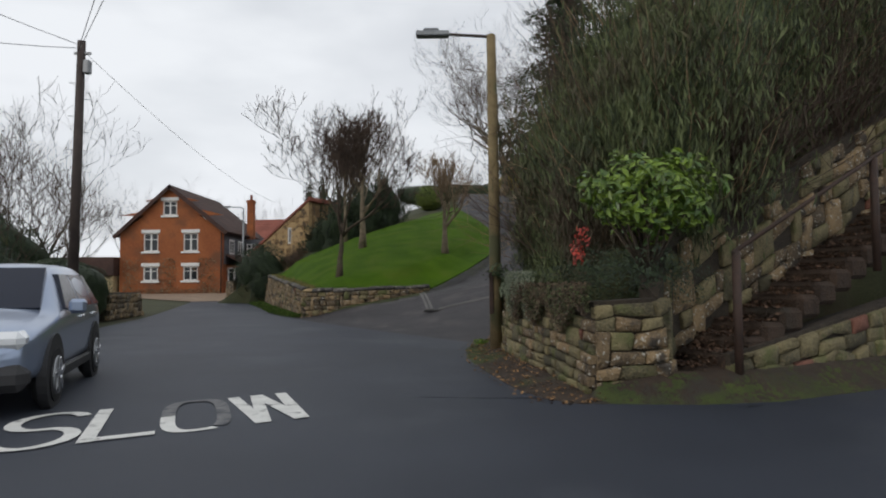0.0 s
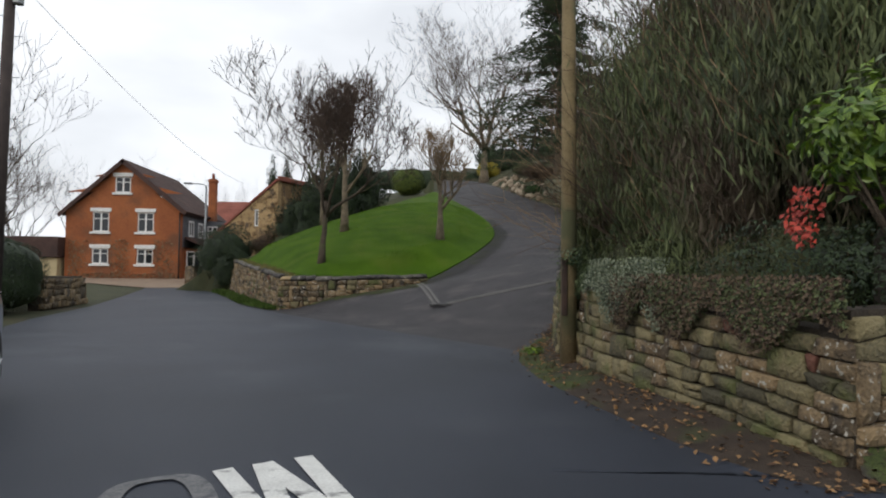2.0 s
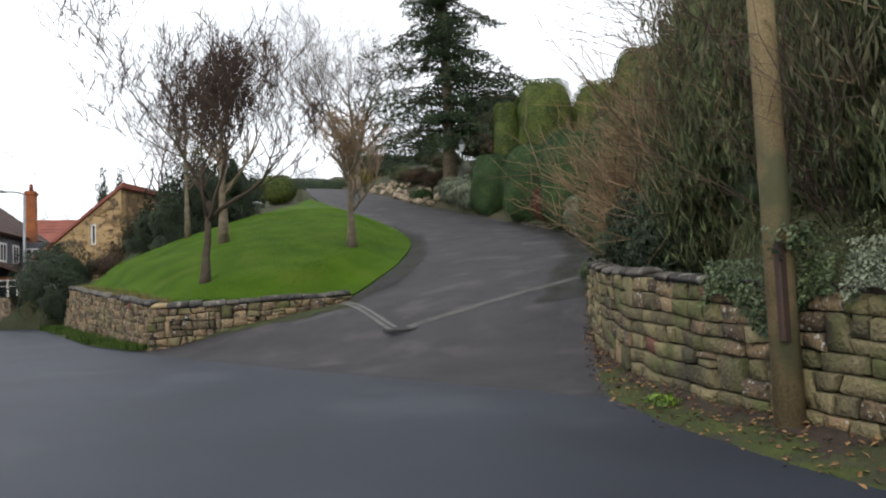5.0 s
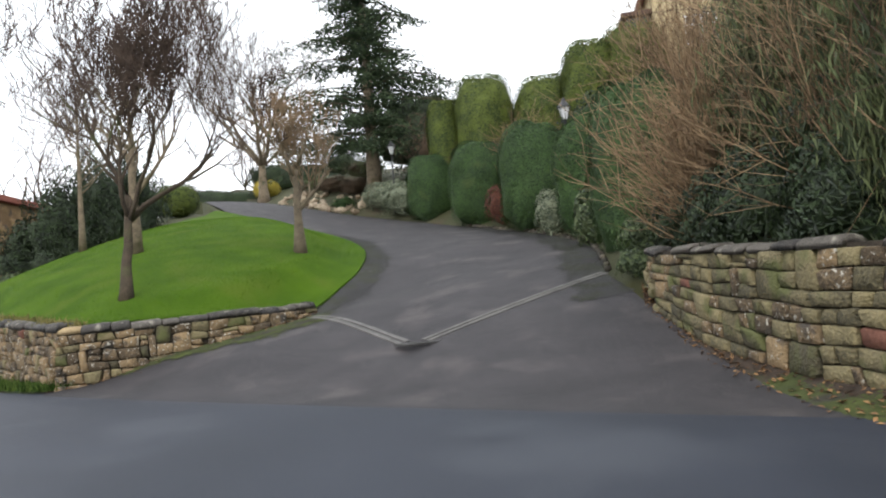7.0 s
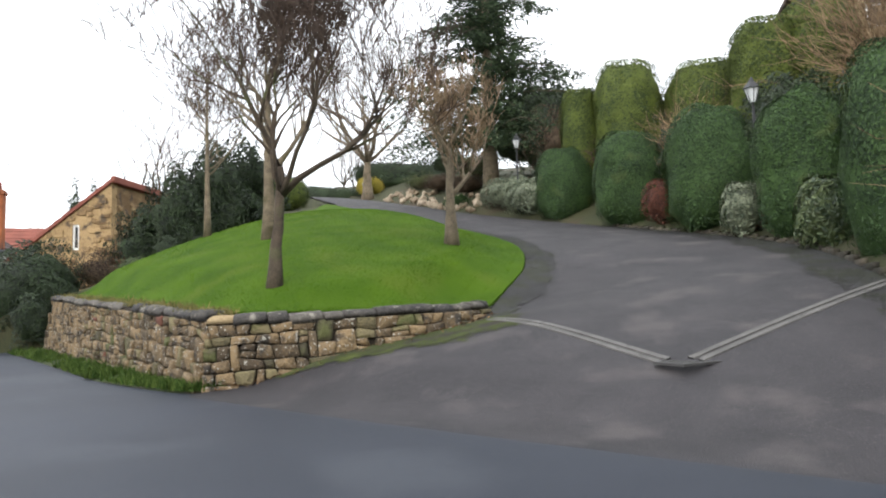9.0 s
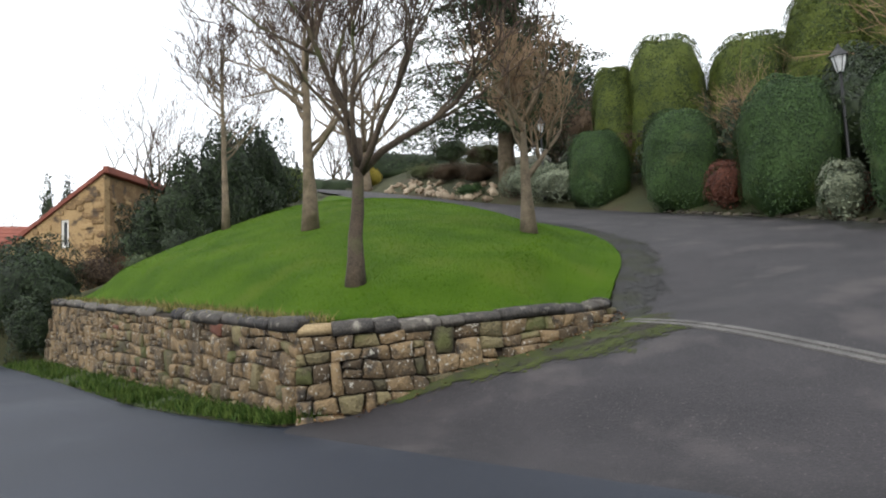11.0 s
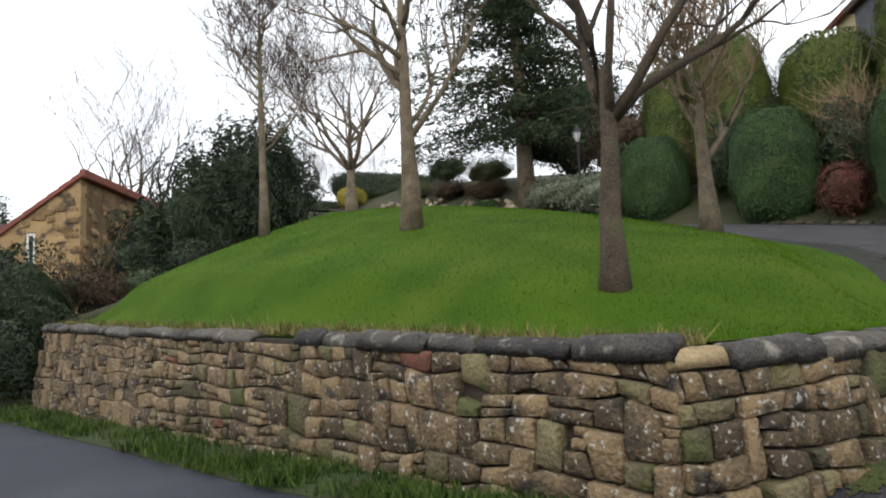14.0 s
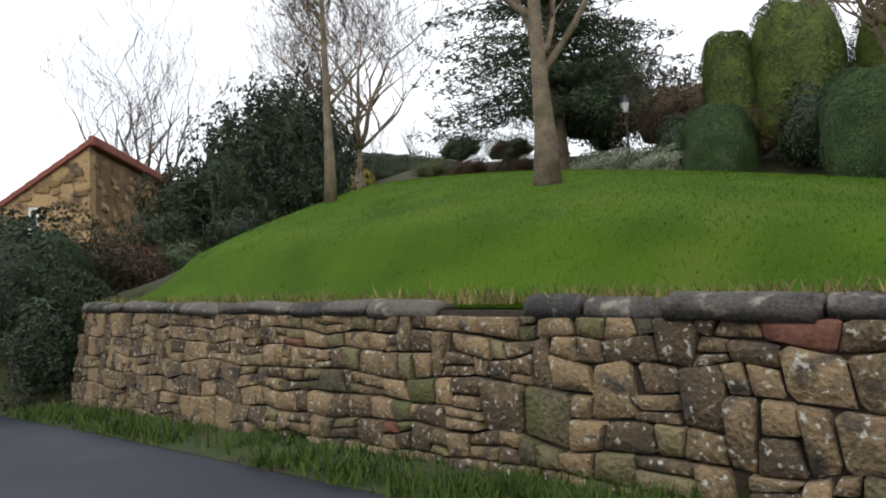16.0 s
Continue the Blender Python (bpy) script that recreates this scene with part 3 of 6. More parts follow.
def rubble_block(rng, low, high, depth):
    """Verts and faces of one hand-laid block whose four corners are low-left, low-right, high-right, high-left in (along, up); its face bulges."""
    c = [Vector(low[0]), Vector(low[1]), Vector(high[1]), Vector(high[0])]
    mid = (c[0] + c[1] + c[2] + c[3]) / 4
    ring = []
    for i in range(4):
        p, before, after = c[i], c[i - 1], c[(i + 1) % 4]
        chop = rng.uniform(0.03, 0.15)
        ring.append(p.lerp(before, chop * rng.uniform(0.6, 1.2)))
        ring.append(p.lerp(after, chop * rng.uniform(0.6, 1.2)))
    size = min((c[1] - c[0]).length, (c[3] - c[0]).length)
    verts = []
    tip = [rng.uniform(-0.018, 0.018) for _ in range(2)]
    for inset, out, jig in ((0.0, -depth, 0.0), (0.0, -0.020, 0.025), (0.085, 0.0, 0.025)):
        for p in ring:
            q = p.lerp(mid, inset) + Vector((rng.uniform(-jig, jig), rng.uniform(-jig, jig))) * size
            d = p - mid
            verts.append((q.x, out + (tip[0] * d.x + tip[1] * d.y) / max(size, 0.05) + (rng.uniform(-0.009, 0.009) if inset else 0), q.y))
    verts.append((mid.x, rng.uniform(-0.004, 0.012), mid.y))
    faces = []
    for r in range(2):
        faces += [(r * 8 + k, r * 8 + (k + 1) % 8, r * 8 + 8 + (k + 1) % 8, r * 8 + 8 + k) for k in range(8)]
    faces += [(16 + k, 16 + (k + 1) % 8, 24) for k in range(8)]
    return verts, faces


def measure_line(line):
    p = np.array(line, float)
    s = np.concatenate([[0], np.cumsum(np.hypot(*(p[1:] - p[:-1]).T))])
    return p, s


def along(p, s, v):
    x, y = np.interp(v, s, p[:, 0]), np.interp(v, s, p[:, 1])
    e = 0.12
    dx = np.interp(v + e, s, p[:, 0]) - np.interp(v - e, s, p[:, 0])
    dy = np.interp(v + e, s, p[:, 1]) - np.interp(v - e, s, p[:, 1])
    return x, y, math.atan2(dy, dx)


def put_piece(mesh, m, parent, name):
    ob = new(name, mesh)
    ob.parent = parent
    ob.matrix_basis = m
    return ob


def stone_wall(parent, line, out, base, top, rows, seed, sets, red=0.0, lean=0.06, width=(0.17, 0.44), singles=None, thick=0.34, foot=None, wander=0.10, mix=None):
    """Courses of blocks along a line; out: 1 if the face looks to the left of the line, else -1. Blocks outside singles are joined."""
    rng = random.Random(seed)
    p, s = measure_line(line)
    total = s[-1]
    # core
    n = max(3, int(total / 0.4))
    v, f = [], []
    for k in range(n + 1):
        q = total * k / n
        x, y, a = along(p, s, min(max(q, 0.01), total - 0.01))
        nx, ny = -math.sin(a) * out, math.cos(a) * out
        zb, zt = base(q) - 0.25, top(q) + 0.04
        for off, z in ((lean - 0.05, zb), (-0.05, zt), (-thick, zt), (-thick, zb)):
            v.append((x + nx * off, y + ny * off, z))
    for k in range(n):
        for c in range(4):
            f.append((k * 4 + c, k * 4 + 4 + c, k * 4 + 4 + (c + 1) % 4, k * 4 + (c + 1) % 4))
    f += [(0, 1, 2, 3), tuple(4 * n + c for c in (3, 2, 1, 0))]
    bm = bmesh.new()
    vs = [bm.verts.new(q) for q in v]
    for q in f:
        bm.faces.new([vs[i] for i in q])
    part("core", bm, MORTAR, parent, "dark recessed joints")
    # blocks, in wandering courses
    weights = [rng.uniform(0.8, 1.25) for _ in range(rows)]
    cuts = np.concatenate([[0], np.cumsum(weights)]) / sum(weights)
    waves = [[(rng.uniform(1.5, 9.0), rng.uniform(0, 6.3)) for _ in range(4)] for _ in range(rows + 1)]

    def bed(k, q):
        """Height of the k-th bed joint at q."""
        q = min(max(q, 0.0), total)
        zt = top(q)
        zb = base(q) if foot is None else foot
        z = zb + (zt - zb) * cuts[k]
        if 0 < k < rows:
            z += wander * (zt - zb) / rows * sum(math.sin(q * f + ph) for f, ph in waves[k])
        return z

    blocked = []
    jv, jf = [], []
    for r in range(rows):
        nxt = []
        q = rng.uniform(-0.2, 0)
        joint = 0.0
        while q < total:
            here = min(max(q, 0), total)
            big, thin = (mix(here) if mix else (0.16, 0.10))
            w = rng.uniform(*width) * (0.55 if rng.random() < 0.2 else 1.0) * (1.0 + 0.5 * big)
            hit = [b for b in blocked if b[0] < q + w and b[1] > q]
            if hit:
                b = hit[0]
                if b[0] - q > 0.09:
                    w = b[0] - q
                else:
                    q = b[1]
                    continue
            a0, a1 = max(q, 0), min(q + w, total)
            if a1 - a0 > 0.06:
                mid = (a0 + a1) / 2
                double = r < rows - 1 and rng.random() < big
                up = r + 2 if double else r + 1
                if double:
                    nxt.append((q, q + w))
                x, y, ang = along(p, s, mid)
                zb = base(mid)
                g = rng.uniform(0.003, 0.010)
                slant = rng.uniform(-0.028, 0.028)
                lo = (bed(r, a0) + g, bed(r, a1) + g)
                hi = (bed(up, a0) - g, bed(up, a1) - g)
                pieces = [(lo, hi)]
                if not double and rng.random() < thin and min(hi) - max(lo) > 0.11:
                    u = rng.uniform(0.35, 0.65)
                    cutz = (lo[0] + (hi[0] - lo[0]) * (u + rng.uniform(-0.1, 0.1)), lo[1] + (hi[1] - lo[1]) * u)
                    pieces = [(lo, (cutz[0] - g, cutz[1] - g)), ((cutz[0] + g, cutz[1] + g), hi)]
                nx, ny = -math.sin(ang) * out, math.cos(ang) * out
                for lo, hi in pieces:
                    zm = (lo[0] + lo[1] + hi[0] + hi[1]) / 4
                    if max(hi) < zb + 0.02 or min(hi) - max(lo) < 0.025:
                        continue
                    frac = (zm - zb) / max(top(mid) - zb, 0.2)
                    proud = rng.uniform(-0.012, 0.022) + lean * (1 - frac) + 0.015
                    half = (a1 - a0) / 2
                    v, f = rubble_block(rng, ((-half + joint + g, lo[0] - zm), (half + slant - g, lo[1] - zm)), ((-half - joint + g, hi[0] - zm), (half - slant - g, hi[1] - zm)), 0.16)
                    if out > 0:
                        f = [q2[::-1] for q2 in f]
                    else:
                        v = [(a, -b, c) for a, b, c in v]
                    m = Matrix.LocRotScale((x + nx * proud, y + ny * proud, zm), Euler((0, 0, ang)), None)
                    if singles is None or singles[0] <= mid <= singles[1]:
                        mat = STONE_RED if rng.random() < red else rng.choice(sets)[0]
                        me = bpy.data.meshes.new("stone")
                        me.from_pydata(v, [], f)
                        me.polygons.foreach_set("use_smooth", [False] * 16 + [True] * 8)
                        me.materials.append(mat)
                        put_piece(me, m, parent, "stone")
                    else:
                        b0 = len(jv)
                        jv += [m @ Vector(q2) for q2 in v]
                        jf += [tuple(b0 + i for i in pl) for pl in f]
                joint = slant
            q += w
        blocked = nxt
    if jv:
        tagged(solid("stones", jv, jf, STONE_JOINED, parent), "smaller weathered blocks", kind="stuff")


def coping(parent, line, out, top, seed, skip=0.1, length=(0.5, 0.95), height=0.15, depth=0.36, pale_at=None, lean=0.06, sets=COPINGS):
    rng = random.Random(seed)
    p, s = measure_line(line)
    q = 0.0
    while q < s[-1] - 0.1:
        w = min(rng.uniform(*length), s[-1] - q)
        mid = q + w / 2
        pale = pale_at is not None and q <= pale_at < q + w
        if rng.random() > skip or pale:
            x, y, a = along(p, s, mid)
            nx, ny = -math.sin(a) * out, math.cos(a) * out
            off = -depth / 2 + 0.05 + rng.uniform(-0.02, 0.02)
            slope = math.atan2(top(mid + 0.2) - top(mid - 0.2), 0.4)
            m = Matrix.LocRotScale((x + nx * off, y + ny * off, top(mid) + height * 0.40 + rng.uniform(-0.02, 0.012)), Euler((rng.uniform(-0.1, 0.1), -slope + rng.uniform(-0.045, 0.045), a + rng.uniform(-0.04, 0.04))), (w - 0.01, depth * rng.uniform(0.88, 1.08), height * rng.uniform(0.85, 1.2)))
            put_piece(rng.choice(PALES if pale else sets), m, parent, "coping_stone")
        q += w


def make_walls():
    lawn_wall = thing("lawn_retaining_wall", Matrix(), "weathered sandstone retaining wall with dark rounded coping", "stone wall", kind="structure")
    _, s = measure_line(LAWN_WALL)
    lt = lambda q: 1.06 + (1.70 - 1.06) * min(max(q, 0), s[-1]) / s[-1]
    lb = lambda q: -0.02 + 0.22 * min(max(q, 0), s[-1]) / s[-1]
    stone_wall(lawn_wall, LAWN_WALL, 1, lb, lt, 7, 3, [STONES, STONES, STONES, STONES, STONES_GREEN], 0.01, 0.24, (0.15, 0.36), singles=(0, 7.6), mix=lambda q: (0.34 - 0.05 * min(q, 5.5), 0.08 + 0.05 * min(q, 5)))
    coping(lawn_wall, LAWN_WALL, 1, lt, 5, 0.10, (0.45, 0.95), 0.16, pale_at=None)
    drive_wall = thing("drive_retaining_wall", Matrix(), "weathered sandstone wall curving along the driveway", "stone wall", kind="structure")
    _, s2 = measure_line(DRIVE_WALL)
    db = lambda q: float(drive_height(*(np.array([c]) for c in along(*measure_line(DRIVE_WALL), min(max(q, 0.01), s2[-1] - 0.01))[:2]))[0]) - 0.04
    dt = lambda q: 1.0 + 0.13 * min(max(q, 0), s2[-1]) / s2[-1]
    stone_wall(drive_wall, DRIVE_WALL, -1, db, dt, 6, 8, [STONES, STONES, STONES_GREEN], 0.0, 0.16, (0.16, 0.34), foot=-0.06, wander=0.06, mix=lambda q: (0.22, 0.08))
    coping(drive_wall, DRIVE_WALL, -1, dt, 9, 0.0, (0.3, 0.55), 0.15, pale_at=0.1)
    right = thing("lane_retaining_wall", Matrix(), "mossy sandstone retaining wall under overhanging shrubs", "stone wall", kind="structure")
    _, s3 = measure_line(RIGHT_WALL)
    pr = measure_line(RIGHT_WALL)
    rb = lambda q: float(verge_height(*(np.array([c]) for c in along(*pr, min(max(q, 0.01), s3[-1] - 0.01))[:2]))[0]) - 0.04
    rt = lambda q: 0.90 + 0.055 * min(max(q, 0), 13)
    stone_wall(right, RIGHT_WALL, 1, rb, rt, 7, 21, [STONES_GREEN, STONES_GREEN, STONES_GREEN, STONES], 0.03, 0.10, (0.18, 0.42), wander=0.045, mix=lambda q: (0.10, 0.12))
    s4 = float(s3[4])
    coping(right, RIGHT_WALL[4:], 1, lambda q: rt(q + s4), 23, 0.05, (0.35, 0.8), 0.11)
    stairwall = thing("stair_wall", Matrix(), "sandstone wall stepping up beside the stone stairs", "stone wall", kind="structure")
    line = [(1.65, 11.8), (2.55, 11.92), (2.85, 12.75), (5.2, 13.9), (8.6, 15.5)]
    ps = measure_line(line)
    sb = lambda q: float(np.interp(q, ps[1], (0.0, 0.06, 0.4, 1.5, 3.1)))
    st = lambda q: float(np.interp(q, ps[1], (1.08, 1.12, 1.75, 3.0, 4.7)))
    stone_wall(stairwall, line, -1, sb, st, 6, 31, [STONES, STONES_GREEN], 0.03, 0.03, (0.2, 0.48), wander=0.08)
    low = thing("stair_side_wall", Matrix(), "low rubble wall holding the side of the stairs", "stone wall", kind="structure")
    line2 = [(3.35, 12.0), (5.7, 13.2), (8.8, 14.7)]
    p2 = measure_line(line2)
    stone_wall(low, line2, -1, lambda q: 0.02, lambda q: float(np.interp(q, p2[1], (0.42, 0.85, 1.45))), 4, 33, [STONES_GREEN], 0.04, 0.05, (0.2, 0.5), wander=0.16, mix=lambda q: (0.25, 0.1))
    foot_b = [(1.72, 11.86), (2.6, 11.96), (3.35, 12.1), (5.7, 13.25), (8.8, 14.75)]
    foot_a = [(1.6, 11.35), (2.7, 11.25), (3.7, 11.4), (6.1, 12.5), (9.2, 14.0)]
    loft("bank_foot", foot_a, foot_b, 40, 8, lambda x, y: road_height(x, y) + 0.30 * smooth_step(0.0, 0.75, seg_dist(x, y, foot_a)[0]), -0.022, SOIL, "mossy leaf-strewn earth banked against the stair walls", "bank")
    flecks("bank_moss", foot_a, foot_b, 2600, lambda x, y: road_height(x, y) + 0.30 * smooth_step(0.0, 0.75, seg_dist(x, y, foot_a)[0]) - 0.02, MOSS, "green moss along the foot of the stair wall", 206, 0.03)
    stairs = thing("stone_stairs", pose(0, 0, 0), "worn stone steps covered with brown leaves", "stairs", kind="structure")
    d = Vector((0.895, 0.446))
    nrm = Vector((-0.446, 0.895))
    for k in range(15):
        a = Vector((2.95, 11.95)) + d * 0.36 * k
        z0 = 0.16 + 0.172 * k
        bm = bmesh.new()
        box(bm, 0, -0.05, -0.35, 0.44, 1.0, -0.03, 0.06)
        ob = part("step", bm, LEAFY_STEP, stairs)
        ob.matrix_basis = pose(a.x, a.y, z0 + 0.172, 0, 0, math.degrees(math.atan2(d.y, d.x)))
    r = np.random.default_rng(71)
    n = 3200
    u, w = r.random(n) * 5.0, r.random(n)
    x, y = 2.95 + 0.895 * u - 0.446 * w, 11.95 + 0.446 * u + 0.895 * w
    z = 0.16 + 0.172 * (np.floor(u / 0.36) + 1) - 0.015 + 0.10 * np.exp(-((u % 0.36) - 0.36) ** 2 / 0.01) * r.random(n)
    tagged(leaves("fallen_leaves", np.column_stack([x, y, z]), 0.075, LITTER_DARK, None, np.tile([0, 0, 1.0], (n, 1)), 72, 0.6, 0.5), "brown wet leaves lying on the stone steps", "leaves", kind="stuff")
    rail = thing("stair_handrail", pose(3.42, 11.98, 0.2), "dark rusty metal handrail beside the steps", "handrail")
    p1, p2r = Vector((0, 0, 1.52)), Vector((2.51, 1.2, 2.87))
    for k, h in ((0, 1.52), (1, 1.5)):
        b = p1.lerp(p2r, k)
        tubes("post", [((b.x, b.y, b.z - h - 0.1), 0.055), ((b.x, b.y, b.z), 0.055)], RAIL, rail, 8)
    tubes("rail", [(p1 - (p2r - p1) * 0.02, 0.03), (p2r, 0.03), (p2r + (p2r - p1) * 1.1, 0.03)], RAIL, rail, 8)


make_walls()


# ---- driveway channel ----
def make_channel():
    ch = thing("drain_channel", Matrix(), "pale concrete drainage channel across the driveway", "drain")
    for a, b in (((-1.05, 28.9), (-0.62, 24.95)), ((-0.35, 24.75), (4.0, 25.65))):
        a, b = Vector(a), Vector(b)
        d = (b - a).normalized()
        nrm = Vector((-d.y, d.x))
        n = 12
        for off in (-0.065, 0.065):
            v, f = [], []
            for k in range(n + 1):
                q = a.lerp(b, k / n)
                for o, h in ((off - 0.043, -0.03), (off - 0.038, 0.010), (off + 0.038, 0.010), (off + 0.043, -0.03)):
                    w = q + nrm * o
                    v.append((w.x, w.y, float(drive_height(np.array([w.x]), np.array([w.y]))[0]) + h))
            for k in range(n):
                f += [(k * 4 + c, k * 4 + 4 + c, k * 4 + 5 + c, k * 4 + 1 + c) for c in range(3)]
            solid("kerb_strip", v, f, DRAIN_CONCRETE, ch)
    gr = thing("drain_grate", pose(-0.5, 24.7, gz(-0.5, 24.7) - 0.004, 0, 0, 10), "dark iron drain grate set in the tarmac", "drain grate")
    part("frame", boxes((-0.3, -0.22, 0, 0.3, -0.17, 0.03), (-0.3, 0.17, 0, 0.3, 0.22, 0.03), (-0.3, -0.17, 0, -0.25, 0.17, 0.03), (0.25, -0.17, 0, 0.3, 0.17, 0.03)), IRON, gr)
    for k in range(8):
        x = -0.21 + 0.06 * k
        part("bar", boxes((x - 0.013, -0.17, 0.002, x + 0.013, 0.17, 0.026)), IRON, gr)


make_channel()


# ---- road lettering ----
def make_lettering():
    """The word on the lane, read by drivers coming the other way up the lane."""
    o = Vector((-1.55, 10.80))
    count = [0]
    # letter frame: u runs from the W towards the S, v from the feet to the tops of the letters
    def place(u, v):
        return o + U * u + V * v
    V = Vector((-0.365, 0.931))
    U = Vector((-0.87, -0.495))
    def stroke(parent, pts, w, mat):
        v, f = [], []
        for i, (u, q) in enumerate(pts):
            a = Vector(pts[max(i - 1, 0)])
            b = Vector(pts[min(i + 1, len(pts) - 1)])
            d = (b - a).normalized()
            nn = Vector((-d.y, d.x))
            wx = w * (0.55 + 0.45 * abs(d.y))
            for sgn in (-1, 1):
                c = Vector((u, q)) + nn * sgn * wx
                pt = place(c.x, c.y)
                v.append((pt.x, pt.y, 0.003 + 0.0012 * (count[0] % 5)))
        f = [(2 * i, 2 * i + 1, 2 * i + 3, 2 * i + 2) for i in range(len(pts) - 1)]
        count[0] += 1
        solid("stroke", v, f, mat, parent)
    H = 1.6
    word = [("W", 0.0, 0.66), ("O", 0.78, 0.55), ("L", 1.42, 0.56), ("S", 2.13, 0.62)]
    for letter, u0, w in word:
        t = thing("road_letter", Matrix(), "worn white painted letter " + letter + " on the asphalt", "road marking", "painted word SLOW on the lane")
        if letter == "W":
            stroke(t, [(0.44, 0.0), (0.63, H)], 0.07, WORN_WHITE)
            stroke(t, [(0.42, 0.0), (0.36, H)], 0.07, WORN_WHITE)
            stroke(t, [(0.05, 0.0), (0.35, H)], 0.07, WORN_WHITE)
            stroke(t, [(0.03, 0.0), (0.06, H)], 0.07, WORN_WHITE)
        if letter == "O":
            n = 14
            arc = [(u0 + w / 2 - w / 2 * math.copysign(abs(math.cos(a)) ** 0.6, math.cos(a)), H / 2 + H / 2 * math.copysign(abs(math.sin(a)) ** 0.6, math.sin(a))) for a in (2 * math.pi * k / (2 * n) for k in range(2 * n + 1))]
            stroke(t, arc[:n + 1], 0.07, FADED)
            stroke(t, arc[n - 1:2 * n - 4], 0.07, WORN_WHITE)
            stroke(t, arc[2 * n - 4:], 0.07, FADED)
        if letter == "L":
            stroke(t, [(u0 + w, 0.0), (u0 + w - 0.0, H)], 0.07, WORN_WHITE)
            stroke(t, [(u0 + w + 0.05, 0.08), (u0, 0.08)], 0.13, WORN_WHITE)
        if letter == "S":
            top = [(u0 + w / 2 - w / 2 * math.cos(a), H * 0.74 + H * 0.26 * math.sin(a)) for a in np.linspace(math.radians(20), math.radians(250), 12)]
            bot = [(u0 + w / 2 - w / 2 * math.cos(a), H * 0.25 + H * 0.25 * math.sin(a)) for a in np.linspace(math.radians(70), math.radians(-160), 12)]
            stroke(t, top + bot, 0.07, WORN_WHITE)


make_lettering()


# ---- trees ----
def grow_tree(seed, height, trunk_r, fork, limbs, spread, levels, twigs, lean=(0, 0), up=0.35, trunk_to=None, limb_r=0.44):
    """Paths of a bare tree: the trunk, its limbs, and fine twigs, each a list of (point, radius)."""
    rng = random.Random(seed)
    trunk, groups, fine = [], [], []
    top = trunk_to or fork + 0.45
    pts = []
    for k in range(7):
        u = k / 6
        pts.append((Vector((lean[0] * u + rng.uniform(-0.02, 0.02), lean[1] * u + rng.uniform(-0.02, 0.02), top * u)), trunk_r * ((1.18 - 0.9 * u) if u < 0.17 else (1.02 - (0.7 if trunk_to else 0.5) * u))))
    pts[0] = (pts[0][0] - Vector((0, 0, 0.15)), trunk_r * 1.42)
    trunk.append(pts)

    def branch(p, d, length, r, level, boughs):
        n = 5 if level < 2 else 4
        path = [(p.copy(), r)]
        q = p.copy()
        dd = d.copy()
        kids = []
        for k in range(n):
            dd = (dd + Vector((rng.gauss(0, 0.16), rng.gauss(0, 0.16), rng.gauss(0.05, 0.12) + up * 0.12))).normalized()
            q = q + dd * length / n
            path.append((q.copy(), max(r * (1 - 0.62 * (k + 1) / n), 0.0075)))
            kids.append((q.copy(), dd.copy(), path[-1][1]))
        (fine if level >= 2 else boughs).append(path)
        if level >= levels:
            return
        count = twigs - 1 if level >= 3 else twigs if level >= 1 else twigs + 1
        for j in range(count):
            k = rng.choice(kids[1:]) if j else kids[-1]
            side = Vector((rng.gauss(0, 1), rng.gauss(0, 1), rng.gauss(0.25, 0.6))).normalized()
            nd = (k[1] * 0.75 + side * 0.75).normalized()
            nd.z += up * 0.5
            branch(k[0], nd.normalized(), length * rng.uniform(0.5, 0.78), max(k[2] * 0.75, 0.008), level + 1, boughs)

    for k in range(limbs):
        boughs = []
        groups.append(boughs)
        a = 2 * math.pi * (k + rng.uniform(-0.25, 0.25)) / limbs
        start = Vector((lean[0], lean[1], fork if not trunk_to else fork + (trunk_to - fork) * k / max(limbs - 1, 1)))
        out = spread * rng.uniform(0.7, 1.2)
        d = Vector((math.cos(a) * out, math.sin(a) * out, 1.0)).normalized()
        branch(start - Vector((0, 0, 0.1)), d, (height - start.z) * rng.uniform(0.34, 0.46), trunk_r * limb_r * rng.uniform(0.8, 1.2), 0, boughs)
    return trunk, groups, fine


def bare_tree(name, x, y, label, z=None, bark=BARK, twig=TWIG, turn=0, group="", **kw):
    t = thing(name, pose(x, y, gz(x, y) if z is None else z, 0, 0, turn), label, "tree", group)
    trunk, groups, fine = grow_tree(**kw)
    tubes("trunk", trunk, bark, t, 10)
    for boughs in groups:
        tubes("limb", boughs, bark, t, 6)
    tagged(tubes("twig_growth", fine, twig, t, 3, smooth=False), kind="stuff")
    return t


bare_tree("bare_tree", -4.47, 30.7, "bare spreading tree with dark branches forking low on the lawn", seed=4, height=7.0, trunk_r=0.125, fork=1.75, limbs=5, spread=0.82, levels=5, twigs=4, lean=(0.12, 0), limb_r=0.50)
bare_tree("bare_tree", -4.21, 36.09, "bare pruned tree with a straight pale trunk on the lawn", bark=BARK_PALE, seed=11, height=7.4, trunk_r=0.16, fork=1.7, limbs=10, spread=1.4, levels=5, twigs=3, trunk_to=4.4, limb_r=0.36)
bare_tree("bare_tree", -0.12, 33.33, "pollarded tree with pale forked trunk and long thin shoots", bark=BARK_PALE, twig=TWIG_PALE, seed=16, height=4.9, trunk_r=0.15, fork=1.25, limbs=6, spread=0.8, levels=4, twigs=4, trunk_to=2.5)
